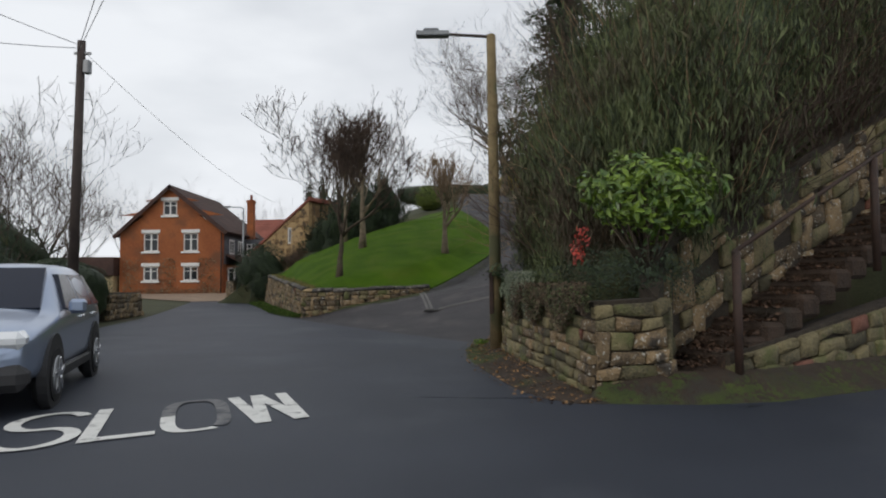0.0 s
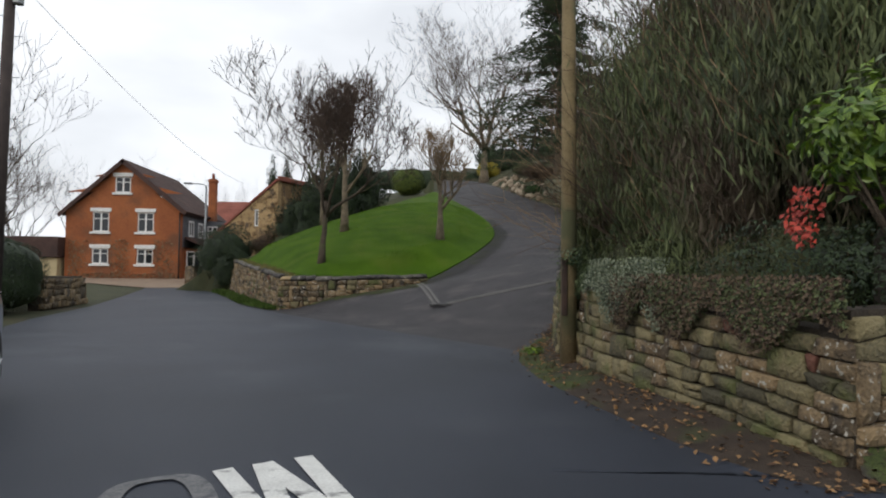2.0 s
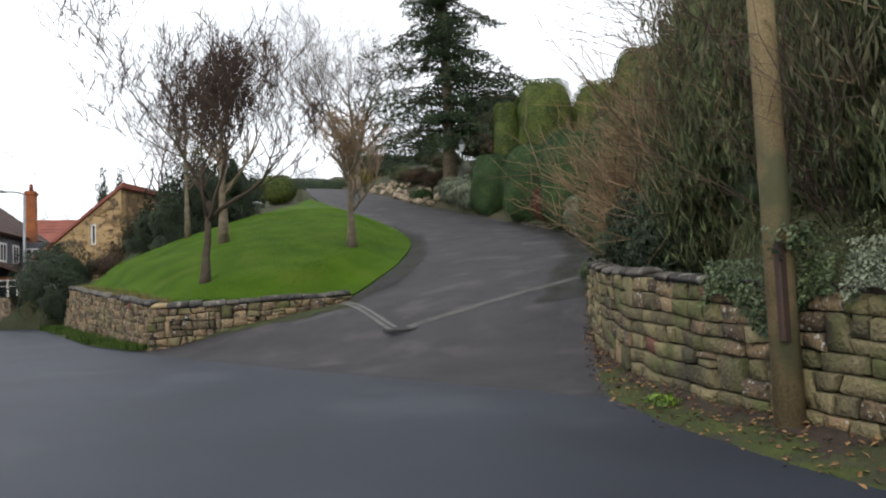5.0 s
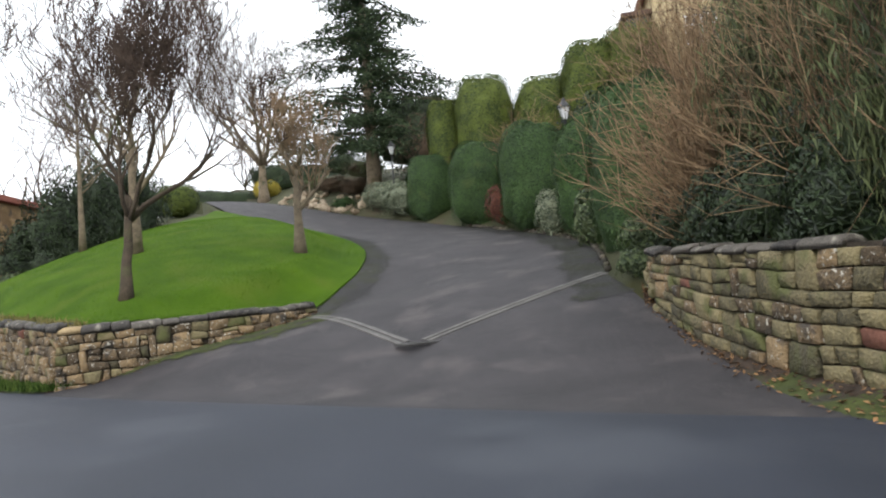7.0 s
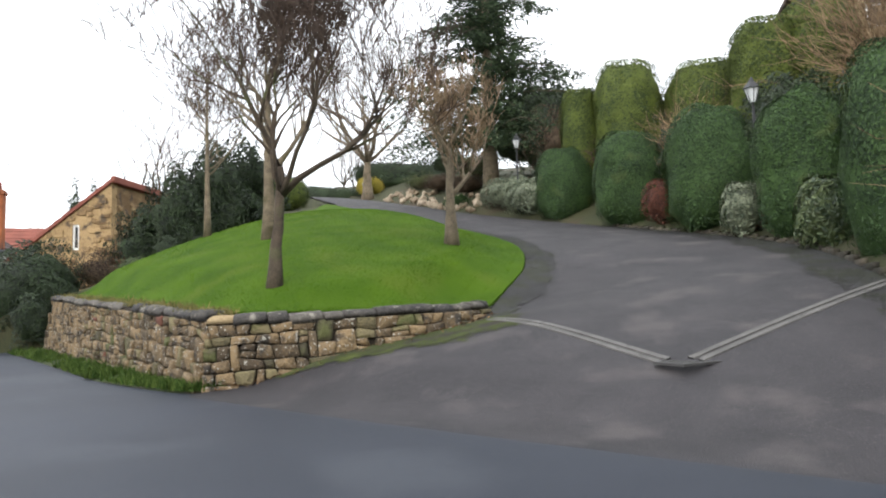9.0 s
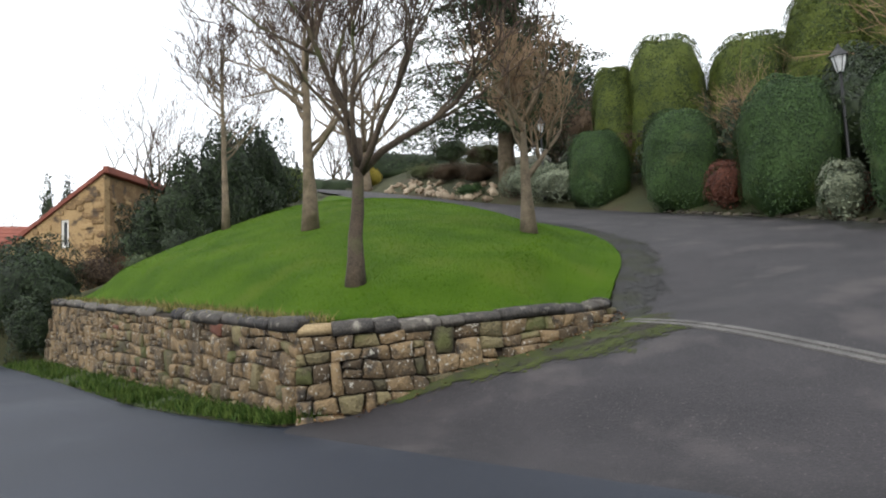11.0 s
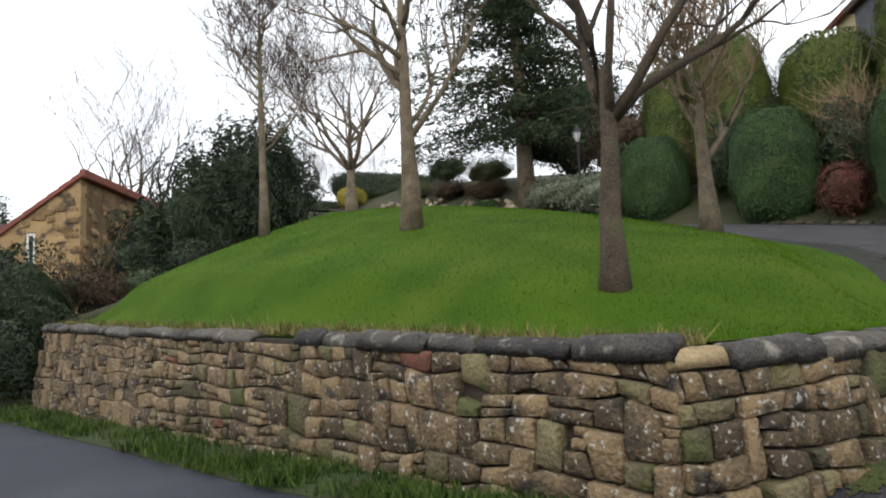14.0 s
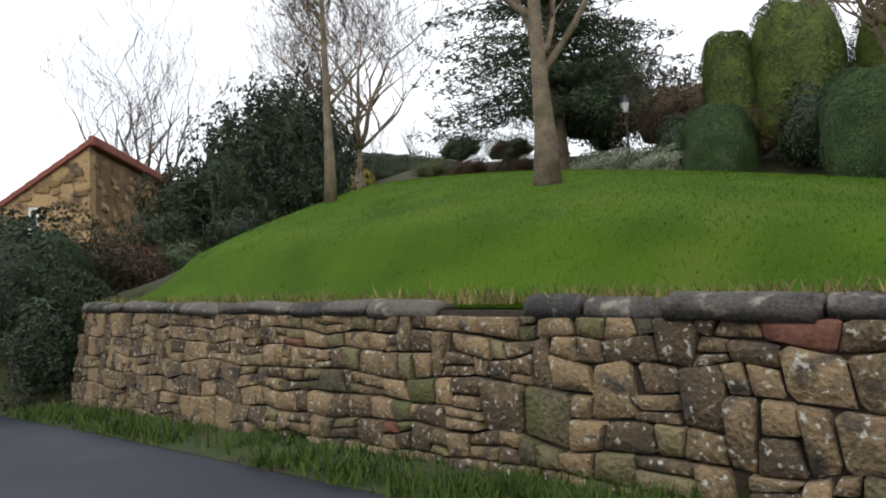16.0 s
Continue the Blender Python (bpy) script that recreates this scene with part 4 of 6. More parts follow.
bare_tree("bare_tree", -5.84, 41.02, "slim young bare tree at the lawn's edge", bark=BARK_PALE, seed=23, height=6.4, trunk_r=0.10, fork=2.1, limbs=16, spread=1.35, levels=4, twigs=3, trunk_to=5.4, limb_r=0.3)
bare_tree("old_bare_tree", 6.2, 71.5, "large old bare tree with crooked limbs on the hilltop", seed=31, height=19, trunk_r=0.45, fork=3.2, limbs=6, spread=0.95, levels=5, twigs=4, up=0.2, bark=BARK_PALE)
bare_tree("bare_tree", -8.5, 58.0, "bare tree behind the dark evergreen", seed=37, height=11, trunk_r=0.24, fork=2.6, limbs=7, spread=0.7, levels=4, twigs=3)
bare_tree("bare_tree", -19.5, 34.0, "open bare tree rising behind the lane hedge", seed=43, height=10.5, trunk_r=0.17, fork=1.4, limbs=7, spread=0.9, levels=4, twigs=4)
bare_tree("bare_tree", -14.4, 23.5, "thin bare tree beside the lane", seed=41, height=6.5, trunk_r=0.10, fork=0.8, limbs=7, spread=0.8, levels=4, twigs=3)
for k, (x, y, h) in enumerate(((-31, 92, 14), (-38, 84, 14), (-47, 86, 15), (-26, 98, 14), (-18, 100, 9), (9, 98, 9), (14, 94, 9), (4, 102, 9), (19, 92, 10), (-1, 96, 9), (12, 106, 10), (-6, 92, 9))):
    bare_tree("distant_tree", x, y, "bare winter tree in the distance", seed=50 + k, height=h, trunk_r=0.22, fork=1.5, limbs=7, spread=0.8, levels=4, twigs=3, group="distant trees")


def fir_tree(x, y, z, height, radius, seed=7):
    t = thing("fir_tree", pose(x, y, z), "tall dark green conifer with drooping layered boughs", "tree")
    tubes("trunk", [((0, 0, -0.3), 0.55), ((0, 0, 3), 0.42), ((0, 0, height), 0.05)], BARK_PALE, t, 10)
    rng = np.random.default_rng(seed)
    paths, pts, nor = [], [], []
    h = 3.2
    while h < height:
        u = (h - 3.2) / (height - 3.2)
        for k in range(6):
            a = rng.uniform(0, 2 * math.pi)
            ln = radius * (1 - u) ** 0.6 * rng.uniform(0.55, 1.15) + 0.25
            d = np.array([math.cos(a), math.sin(a), 0])
            path = []
            for j in range(6):
                w = j / 5
                q = d * ln * w + np.array([0, 0, h + 0.25 * ln * w - 0.42 * ln * w * w])
                path.append((Vector(q), 0.05 * (1 - w) + 0.008))
                if j:
                    m = int(54 * (1.15 - 0.5 * w))
                    side = np.array([-d[1], d[0], 0])
                    s = rng.normal(0, 0.30 * ln * 0.4 * (1.2 - w) + 0.1, m)
                    fwd = rng.uniform(-0.2, 0.12, m) * ln
                    pp = q + side * s[:, None] + d * fwd[:, None] + np.stack([np.zeros(m), np.zeros(m), -0.25 * np.abs(s) + rng.normal(-0.08, 0.10, m)], 1)
                    pts.append(pp)
                    nor.append(np.tile([0, 0, 1.0], (m, 1)))
            paths.append(path)
        h += 0.55 + 0.2 * u
    for path in paths:
        tubes("bough", path, BARK, t, 4)
    tagged(leaves("needles", np.concatenate(pts), 0.34, FIR, t, np.concatenate(nor), 3, wide=0.28, spread=0.5), kind="stuff")


fir_tree(9.5, 53.0, 7.2, 18.0, 7.0)


# ---- shrubs ----
def blob_points(rng, n, rx, ry, h, power=2.6, shell=0.12, rough=0.10, flat=False):
    """Points near the surface of a rounded block standing on the ground, with outward normals."""
    d = rng.normal(size=(n, 3))
    if not flat:
        d[:, 2] = np.abs(d[:, 2]) * 1.0
        lowmask = rng.random(n) < 0.35
        d[lowmask, 2] *= -0.8
    d /= np.linalg.norm(d, axis=1, keepdims=True)
    r = (np.abs(d) ** power).sum(1) ** (-1 / power)
    bump = 1 + rough * (np.sin(d[:, 0] * 5.1 + d[:, 2] * 3) * np.cos(d[:, 1] * 4.3 + d[:, 2] * 5))
    p = d * (r * bump * (1 - shell * rng.random(n) ** 2))[:, None]
    return p * [rx, ry, h / 2] + [0, 0, h / 2], d


def shrub(name, x, y, rx, ry, h, mat, label, count=5000, size=0.09, seed=1, z=None, power=2.6, rough=0.06, core=0.9, category="shrub", group="", wide=0.5, sub=None, shell=0.12, spread=0.7, turn=0):
    rng = np.random.default_rng(seed)
    t = thing(name, pose(x, y, (gz(x, y) if z is None else z) - 0.05, 0, 0, turn), label, category, group)
    p, d = blob_points(rng, count, rx, ry, h, power, shell, rough)
    tagged(leaves("foliage", p, size, mat, t, d, seed, wide, spread), kind="stuff")
    if core:
        bm = bmesh.new()
        bmesh.ops.create_icosphere(bm, subdivisions=3, radius=1.0)
        for v in bm.verts:
            c = v.co.normalized()
            r = sum(abs(q) ** power for q in c) ** (-1 / power)
            k = 1 + rough * math.sin(c.x * 5.1 + c.z * 3) * math.cos(c.y * 4.3 + c.z * 5)
            v.co = Vector((c.x * r * rx * core * k, c.y * r * ry * core * k, c.z * r * h / 2 * core * k + h / 2))
        part("inner_growth", bm, sub or mat, t, smooth=True)
    return t


ROWB = "clipped bushes along the driveway"
for k, (x, y, r, h, zb) in enumerate(((8.9, 43.6, 1.15, 3.3, 4.75), (8.75, 38.6, 1.2, 3.6, 3.8), (8.35, 34.1, 1.18, 3.8, 3.1), (7.75, 30.3, 1.0, 3.7, 2.4), (5.9, 26.3, 1.15, 4.3, 1.35))):
    shrub("clipped_bush", x, y, r, r, h, CLIP, "tall rounded evergreen bush clipped smooth beside the driveway", 24000, 0.075, 60 + k, zb, 3.0, 0.08, 0.93, "bush", ROWB, turn=k * 40)
for k, (x, y, r, h, zb) in enumerate(((11.2, 41.9, 1.3, 5.2, 6.2), (9.9, 43.6, 0.8, 4.4, 6.3), (13.1, 39.3, 1.4, 4.0, 6.6), (13.2, 36.3, 1.1, 4.2, 6.9), (14.6, 35.3, 1.3, 4.5, 7.0))):
    shrub("golden_hedge", x, y, r, r, h, CLIP_GOLD, "clipped yellow-green conifer hedge on the bank", 16000, 0.10, 70 + k, zb, 5.5, 0.09, 0.92, "hedge", "clipped conifers on the bank")
for k, (x, y, r, h, zb) in enumerate(((-8.0, 45.8, 1.2, 3.5, 1.7), (-6.8, 45.4, 1.4, 4.5, 2.2), (-5.5, 46.4, 1.6, 5.2, 2.9), (-4.2, 47.8, 1.5, 5.0, 3.5))):
    shrub("barn_evergreen", x, y, r, r, h, DARKLEAF, "broad dark evergreen shrub beside the stone barn", 7500, 0.2, 80 + k, zb, 2.0, 0.38, 0.62, shell=0.5, wide=0.35, spread=1.0, group="evergreens by the barn")
for k, (x, y, r, h) in enumerate(((10.3, 40.8, 1.3, 2.9), (10.2, 36.9, 1.2, 2.9), (10.4, 33.2, 1.4, 3.2), (10.2, 45.8, 1.4, 2.6), (12.0, 34.2, 1.3, 3.4), (9.3, 29.2, 1.4, 3.0))):
    shrub("bank_shrub", x, y, r, r, h, DARKLEAF, "dark leafy shrub filling the bank behind the bushes", 4500, 0.14, 190 + k, gz(x, y) - 0.3, 2.2, 0.25, 0.75, group="dark shrubs on the bank", shell=0.35)
shrub("gate_bush", -11.1, 42.5, 1.6, 1.5, 3.4, DARKLEAF, "dense dark green bush at the end of the stone wall", 13000, 0.10, 82, 0.2, 2.2, 0.22, 0.74, shell=0.32, spread=1.0)
shrub("gate_bush", -10.7, 41.2, 0.7, 0.7, 1.9, DARKLEAF, "ivy-clad stump of a bush at the wall's end", 5500, 0.09, 83, 0.2, 2.2, 0.3, 0.6, shell=0.45, spread=1.1)


# ---- houses ----
def window(parent, cx, y, z0, w, h, frame=WHITE, lights=2, lintel=True):
    """A white casement in a wall that looks to -y; the pane is set back."""
    win = part("window", boxes((cx - w / 2, y - 0.03, z0, cx - w / 2 + 0.09, y + 0.07, z0 + h), (cx + w / 2 - 0.09, y - 0.03, z0, cx + w / 2, y + 0.07, z0 + h), (cx - w / 2 + 0.09, y - 0.03, z0, cx + w / 2 - 0.09, y + 0.07, z0 + 0.09), (cx - w / 2 + 0.09, y - 0.03, z0 + h - 0.09, cx + w / 2 - 0.09, y + 0.07, z0 + h)), frame, parent, "white painted window frame")
    for k in range(lights):
        x0 = cx - w / 2 + 0.09 + (w - 0.18) * k / lights
        x1 = cx - w / 2 + 0.09 + (w - 0.18) * (k + 1) / lights
        part("pane", boxes((x0 + 0.005, y + 0.02, z0 + 0.09, x1 - 0.005, y + 0.035, z0 + h - 0.09)), GLASS, win)
        if k:
            part("mullion", boxes((x0 - 0.06, y - 0.02, z0 + 0.09, x0 + 0.06, y + 0.06, z0 + h - 0.09)), frame, win)
    part("transom", boxes((cx - w / 2 + 0.09, y - 0.012, z0 + h * 0.64, cx + w / 2 - 0.09, y + 0.05, z0 + h * 0.64 + 0.06)), frame, win)
    if lintel:
        part("lintel", boxes((cx - w / 2 - 0.16, y - 0.16, z0 + h + 0.004, cx + w / 2 + 0.16, y + 0.05, z0 + h + 0.30), bevel=0.015), frame, win, "white painted stone lintel")
        part("sill", boxes((cx - w / 2 - 0.16, y - 0.20, z0 - 0.18, cx + w / 2 + 0.16, y + 0.05, z0 - 0.004), bevel=0.015), frame, win, "white painted sill")
    return win


def gable_wall(w, eave_l, eave_r, apex_x, apex, holes, thick, z0):
    """A gabled front wall in the xz plane from x=0 to w with rectangular openings, as a bmesh."""
    xs = sorted({0.0, w, apex_x, *[h[0] for h in holes], *[h[1] for h in holes]})
    zs = sorted({z0, min(eave_l, eave_r), *[h[2] for h in holes], *[h[3] for h in holes]})
    roof = lambda x: eave_l + (apex - eave_l) * x / apex_x if x < apex_x else apex + (eave_r - apex) * (x - apex_x) / (w - apex_x)
    bm = bmesh.new()
    for a, b in zip(xs[:-1], xs[1:]):
        mid = (a + b) / 2
        for c, d in zip(zs, zs[1:] + [None]):
            top_a, top_b = (roof(a), roof(b)) if d is None else (min(d, roof(a)), min(d, roof(b)))
            if d is not None and any(h[0] <= mid <= h[1] and h[2] <= (c + d) / 2 <= h[3] for h in holes):
                continue
            if d is None and any(h[0] <= mid <= h[1] and h[3] > c + 0.01 for h in holes):
                continue
            if top_a <= c + 1e-3 and top_b <= c + 1e-3:
                continue
            q = [(a, c), (b, c), (b, max(top_b, c)), (a, max(top_a, c))]
            front = [bm.verts.new((x, 0, z)) for x, z in q]
            back = [bm.verts.new((x, thick, z)) for x, z in q]
            for ring in (front, back[::-1], *[(front[i], back[i], back[(i + 1) % 4], front[(i + 1) % 4]) for i in range(4)]):
                try:
                    bm.faces.new(ring)
                except ValueError:
                    pass
    bmesh.ops.remove_doubles(bm, verts=bm.verts, dist=1e-4)
    return bm


def slope_slab(parent, name, a, b, length, mat, thick=0.14, y0=-0.35, rows=0):
    """A roof slope from the ridge point a to the eave point b in xz, running back in y, with courses of tiles."""
    a, b = Vector((a[0], 0, a[1])), Vector((b[0], 0, b[1]))
    d = (b - a).normalized()
    up = Vector((0, 1, 0)).cross(d)
    if up.z < 0:
        up = -up
    v, f = [], []
    n = max(rows, 1)
    for k in range(n):
        p, q = a.lerp(b, k / n), a.lerp(b, (k + 1) / n)
        hi, lo = 0.02, 0.05 if rows else 0.02
        base = len(v)
        for y in (y0, y0 + length):
            for pt, h in ((p, hi), (q, lo), (q, -thick), (p, -thick)):
                w = pt + up * h
                v.append((w.x, y, w.z))
        f += [(base, base + 1, base + 2, base + 3), (base + 7, base + 6, base + 5, base + 4), (base, base + 4, base + 5, base + 1), (base + 1, base + 5, base + 6, base + 2), (base + 2, base + 6, base + 7, base + 3), (base + 3, base + 7, base + 4, base)]
    return solid(name, v, f, mat, parent)


def make_brick_house():
    # front corner at the left end of the gable, z from the ground there
    w, y0 = 8.8, 59.1
    h = thing("brick_house", pose(-27.9, y0, 0.45, 0, 0, 0), "three storey red brick house with white windows and gable", "house", kind="structure")
    z = lambda v: v - 0.45
    el, er, ap = z(5.75), z(6.05), z(9.75)
    wins = [(2.65, 3.72, 1.55), (6.05, 3.72, 1.55), (2.65, 1.22, 1.2), (6.05, 1.22, 1.2)]
    ww = 1.25
    holes = [(cx - ww / 2, cx + ww / 2, zz, zz + hh) for cx, zz, hh in wins] + [(4.25 - 0.6, 4.25 + 0.6, z(7.25), z(8.5))]
    part("front_wall", gable_wall(w, el, er, 4.3, ap, holes, 0.3, -0.6), BRICK_WALL, h, "weathered orange-red brick gable")
    for cx, zz, hh in wins:
        window(h, cx, 0.08, zz, ww, hh)
    window(h, 4.25, 0.08, z(7.25), 1.2, 1.25)
    part("side_wall", boxes((w - 0.3, 0.304, -0.6, w, 11, 2.6)), BRICK_WALL, h)
    part("slate_wall", boxes((w - 0.3, 0.304, 2.604, w + 0.03, 11, er - 0.2)), SLATE, h, "grey slate-hung upper wall")
    for yy in (2.2, 4.6, 7.0, 9.2):
        win = part("window", boxes((w + 0.02, yy - 0.6, 3.5, w + 0.08, yy - 0.48, 4.8), (w + 0.02, yy + 0.48, 3.5, w + 0.08, yy + 0.6, 4.8), (w + 0.02, yy - 0.48, 4.66, w + 0.08, yy + 0.48, 4.8), (w + 0.02, yy - 0.48, 3.5, w + 0.08, yy + 0.48, 3.64), (w + 0.02, yy - 0.06, 3.64, w + 0.08, yy + 0.06, 4.66)), WHITE, h, "white painted window frame")
        part("pane", boxes((w + 0.035, yy - 0.48, 3.64, w + 0.05, yy + 0.48, 4.66)), GLASS, win)
    part("side_wall", boxes((0, 0.3, -0.6, 0.3, 11, el)), BRICK_WALL, h)
    part("back_wall", boxes((0, 11, -0.6, w, 11.3, 5)), BRICK_WALL, h)
    slope_slab(h, "roof", (4.3, ap + 0.1), (-0.45, el - 0.25), 12, ROOF, rows=14)
    slope_slab(h, "roof", (4.3, ap + 0.1), (w + 0.45, er - 0.25), 12, ROOF, rows=14)
    for a, b in (((4.3, ap + 0.05), (-0.5, el - 0.32)), ((4.3, ap + 0.05), (w + 0.5, er - 0.32))):
        slope_slab(h, "bargeboard", a, b, 0.06, ROOF, 0.26, -0.42)
    chim = part("chimney", boxes((9.0, 6.0, 3, 9.6, 6.7, z(9.3)), (8.93, 5.93, z(9.0), 9.67, 6.77, z(9.2)), bevel=0.02), BRICK_WALL, h, "tall brick chimney stack")
    tubes("chimney_pot", [((9.3, 6.35, z(9.3)), 0.14), ((9.3, 6.35, z(9.8)), 0.12)], ROOF_RED, chim, 10)
    # lower wing behind to the right
    part("wing_wall", boxes((w + 0.004, 5.5, -0.6, 12.6, 5.8, z(5.5))), SLATE, h, "grey slate-hung wing")
    part("wing_wall", boxes((12.3, 5.8, -0.6, 12.6, 11, z(5.5))), BRICK_WALL, h)
    wing = slope_slab(h, "wing_roof", (0, z(8.4)), (3.6, z(5.4)), 4.5, ROOF, rows=8)
    wing.matrix_basis = Matrix.Translation((13.0, 9.0, 0)) @ Matrix.Rotation(radians(-90), 4, "Z")
    for cx in (9.6, 11.0, 12.0):
        window(h, cx, 5.42, z(3.9), 0.85, 1.15, lintel=False)
    part("porch_wall", boxes((w + 0.004, 0.9, -0.6, w + 2.1, 5.4, z(2.9))), BRICK_WALL, h)
    window(h, w + 0.75, 0.83, 1.05, 1.15, 1.25, lintel=False)
    slope_slab(h, "porch_roof", (w + 0.1, z(3.9)), (w + 2.4, z(2.85)), 4.9, ROOF, y0=0.6, rows=6)
    tubes("downpipe", [((w - 0.12, -0.06, -0.5), 0.05), ((w - 0.12, -0.06, er - 0.3), 0.05)], BLACK, h, 8)
    # climber stems over the ground floor
    rng = np.random.default_rng(5)
    p = np.stack([rng.uniform(0.3, w - 0.2, 2600), np.full(2600, -0.06), rng.uniform(0, 1, 2600) ** 1.4 * 3.2 - 0.1], 1)
    keep = (np.sin(p[:, 0] * 1.9) + rng.normal(0, 0.5, 2600) > 0.35) | (p[:, 2] < 0.5)
    tagged(leaves("climber", p[keep], 0.16, TWIG_BROWN, h, np.tile([0, -1.0, 0], (keep.sum(), 1)), 4), kind="stuff")
    low = thing("timber_outhouse", pose(-33.6, 58.6, 0.4), "low dark roofed outbuilding beside the brick house", "outbuilding", kind="structure")
    part("wall", boxes((0, 0, -0.5, 5.4, 4, 1.7)), RENDER_WALL, low)
    part("roof", boxes((-0.2, -0.3, 1.7, 5.6, 4.2, 3.3), bevel=0.05), ROOF, low, "dark tiled roof")


BARN_STONES = stone_meshes("stone", BARN_STONE, 5)


def make_barn():
    # corner nearest the lawn; the gable looks down the lane
    m = pose(-10.28, 52.05, 2.2, 0, 0, -25)
    b = thing("stone_barn", m, "rough golden sandstone barn with red tiled roof", "barn", kind="structure")
    el, ap, w = 1.4, 5.35, 5.6
    win = (-1.95, -1.6, 2.15, 3.35)
    bm = bmesh.new()
    eave = lambda x: min(ap - 0.05, el + (ap - 0.05 - el) * (x + w) / (w - 0.1))
    low = lambda x: -2.5
    for x0, x1, bot, top in ((-w, win[0], low, eave), (win[0], win[1], low, lambda x: win[2]), (win[0], win[1], lambda x: win[3], eave), (win[1], -0.1, low, eave), (-0.1, 0.0, low, eave)):
        c = [bm.verts.new(q) for y in (0, 0.4) for q in ((x0, y, bot(x0)), (x1, y, bot(x1)), (x1, y, top(x1)), (x0, y, top(x0)))]
        for q in ((0, 1, 2, 3), (7, 6, 5, 4), (0, 4, 5, 1), (1, 5, 6, 2), (2, 6, 7, 3), (3, 7, 4, 0)):
            bm.faces.new([c[n] for n in q])
    part("gable_wall", bm, BARN_STONE, b, "patchy golden stone gable")
    part("slit_window", boxes((win[0] + 0.05, 0.12, win[2] + 0.08, win[1] - 0.05, 0.14, win[3] - 0.08)), GLASS, b)
    part("window_frame", boxes((win[0], 0.05, win[2], win[0] + 0.09, 0.2, win[3]), (win[1] - 0.09, 0.05, win[2], win[1], 0.2, win[3]), (win[0] + 0.09, 0.05, win[3] - 0.1, win[1] - 0.09, 0.2, win[3]), (win[0] + 0.09, 0.05, win[2], win[1] - 0.09, 0.2, win[2] + 0.1)), WHITE, b, "white painted frame")
    part("side_wall", boxes((-0.4, 0.404, -2.5, 0, 9, ap - 0.15)), BARN_STONE, b)
    slope_slab(b, "roof", (0.15, ap + 0.14), (-w - 0.2, el - 0.02), 9.4, ROOF_RED, 0.12, -0.12, rows=14)
    part("ridge_verge", boxes((-0.02, -0.1, ap - 0.1, 0.22, 9.2, ap + 0.22), bevel=0.03), ROOF_RED, b, "red ridge tiles")
    # blocks proud of the gable
    rng = random.Random(77)
    for k in range(230):
        x = -rng.uniform(0.1, w - 0.1)
        top = ap + (el - ap) * (-x / w) - 0.25
        zz = rng.uniform(-0.6, top)
        if win[0] - 0.3 < x < win[1] + 0.3 and win[2] - 0.25 < zz < win[3] + 0.25:
            continue
        put_piece(rng.choice(BARN_STONES), Matrix.LocRotScale((x, -0.0, zz), Euler((0, rng.uniform(-0.1, 0.1), 0)), (rng.uniform(0.25, 0.55), 0.1, rng.uniform(0.16, 0.3))), b, "stone")
    for k in range(150):
        put_piece(rng.choice(BARN_STONES), Matrix.LocRotScale((0, rng.uniform(0.2, 6.5), rng.uniform(-0.6, ap - 0.4)), Euler((rng.uniform(-0.1, 0.1), 0, radians(90))), (rng.uniform(0.25, 0.55), 0.1, rng.uniform(0.16, 0.3))), b, "stone")
    for name, x, y, w2, d2, e2, r2 in (("red_roof_house", -25.0, 84.0, 9.0, 7.0, 6.2, 9.6), ("red_roof_house", -17.5, 86.0, 8.0, 7.0, 7.0, 10.6)):
        hh = thing(name, pose(x, y, 0), "distant house with red tiled roof", "house", kind="structure")
        part("wall", boxes((0, 0, -1, w2, d2, e2)), BRICK_WALL, hh)
        r = slope_slab(hh, "roof", (0, r2), (d2 / 2 + 0.3, e2 - 0.2), w2 + 0.4, ROOF_RED, rows=10)
        r.matrix_basis = Matrix.Translation((w2 - 0.1, d2 / 2, 0)) @ Matrix.Rotation(radians(-90), 4, "Z") @ Matrix.Translation((0, -w2 + 0.3, 0))


def make_hill_house():
    h = thing("hill_house", pose(19.8, 39.0, 9.0, 0, 0, -35), "cream rendered house with red roof above the bank", "house", kind="structure")
    part("wall", boxes((0, 0, -3, 8, 8, 7.0)), RENDER_WALL, h)
    part("bay", boxes((-1.2, 0.6, -3, -0.004, 3.5, 5.6)), SLATE, h)
    part("bay_roof", boxes((-1.5, 0.3, 5.604, 0.2, 3.8, 5.85), bevel=0.03), ROOF, h)
    slope_slab(h, "roof", (4, 9.6), (-0.4, 6.9), 9, ROOF_RED, rows=10)
    slope_slab(h, "roof", (4, 9.6), (8.4, 6.9), 9, ROOF_RED, rows=10)
    window(h, 2.2, -0.05, 3.6, 1.6, 1.5, lintel=False)


make_brick_house()
make_barn()
make_hill_house()


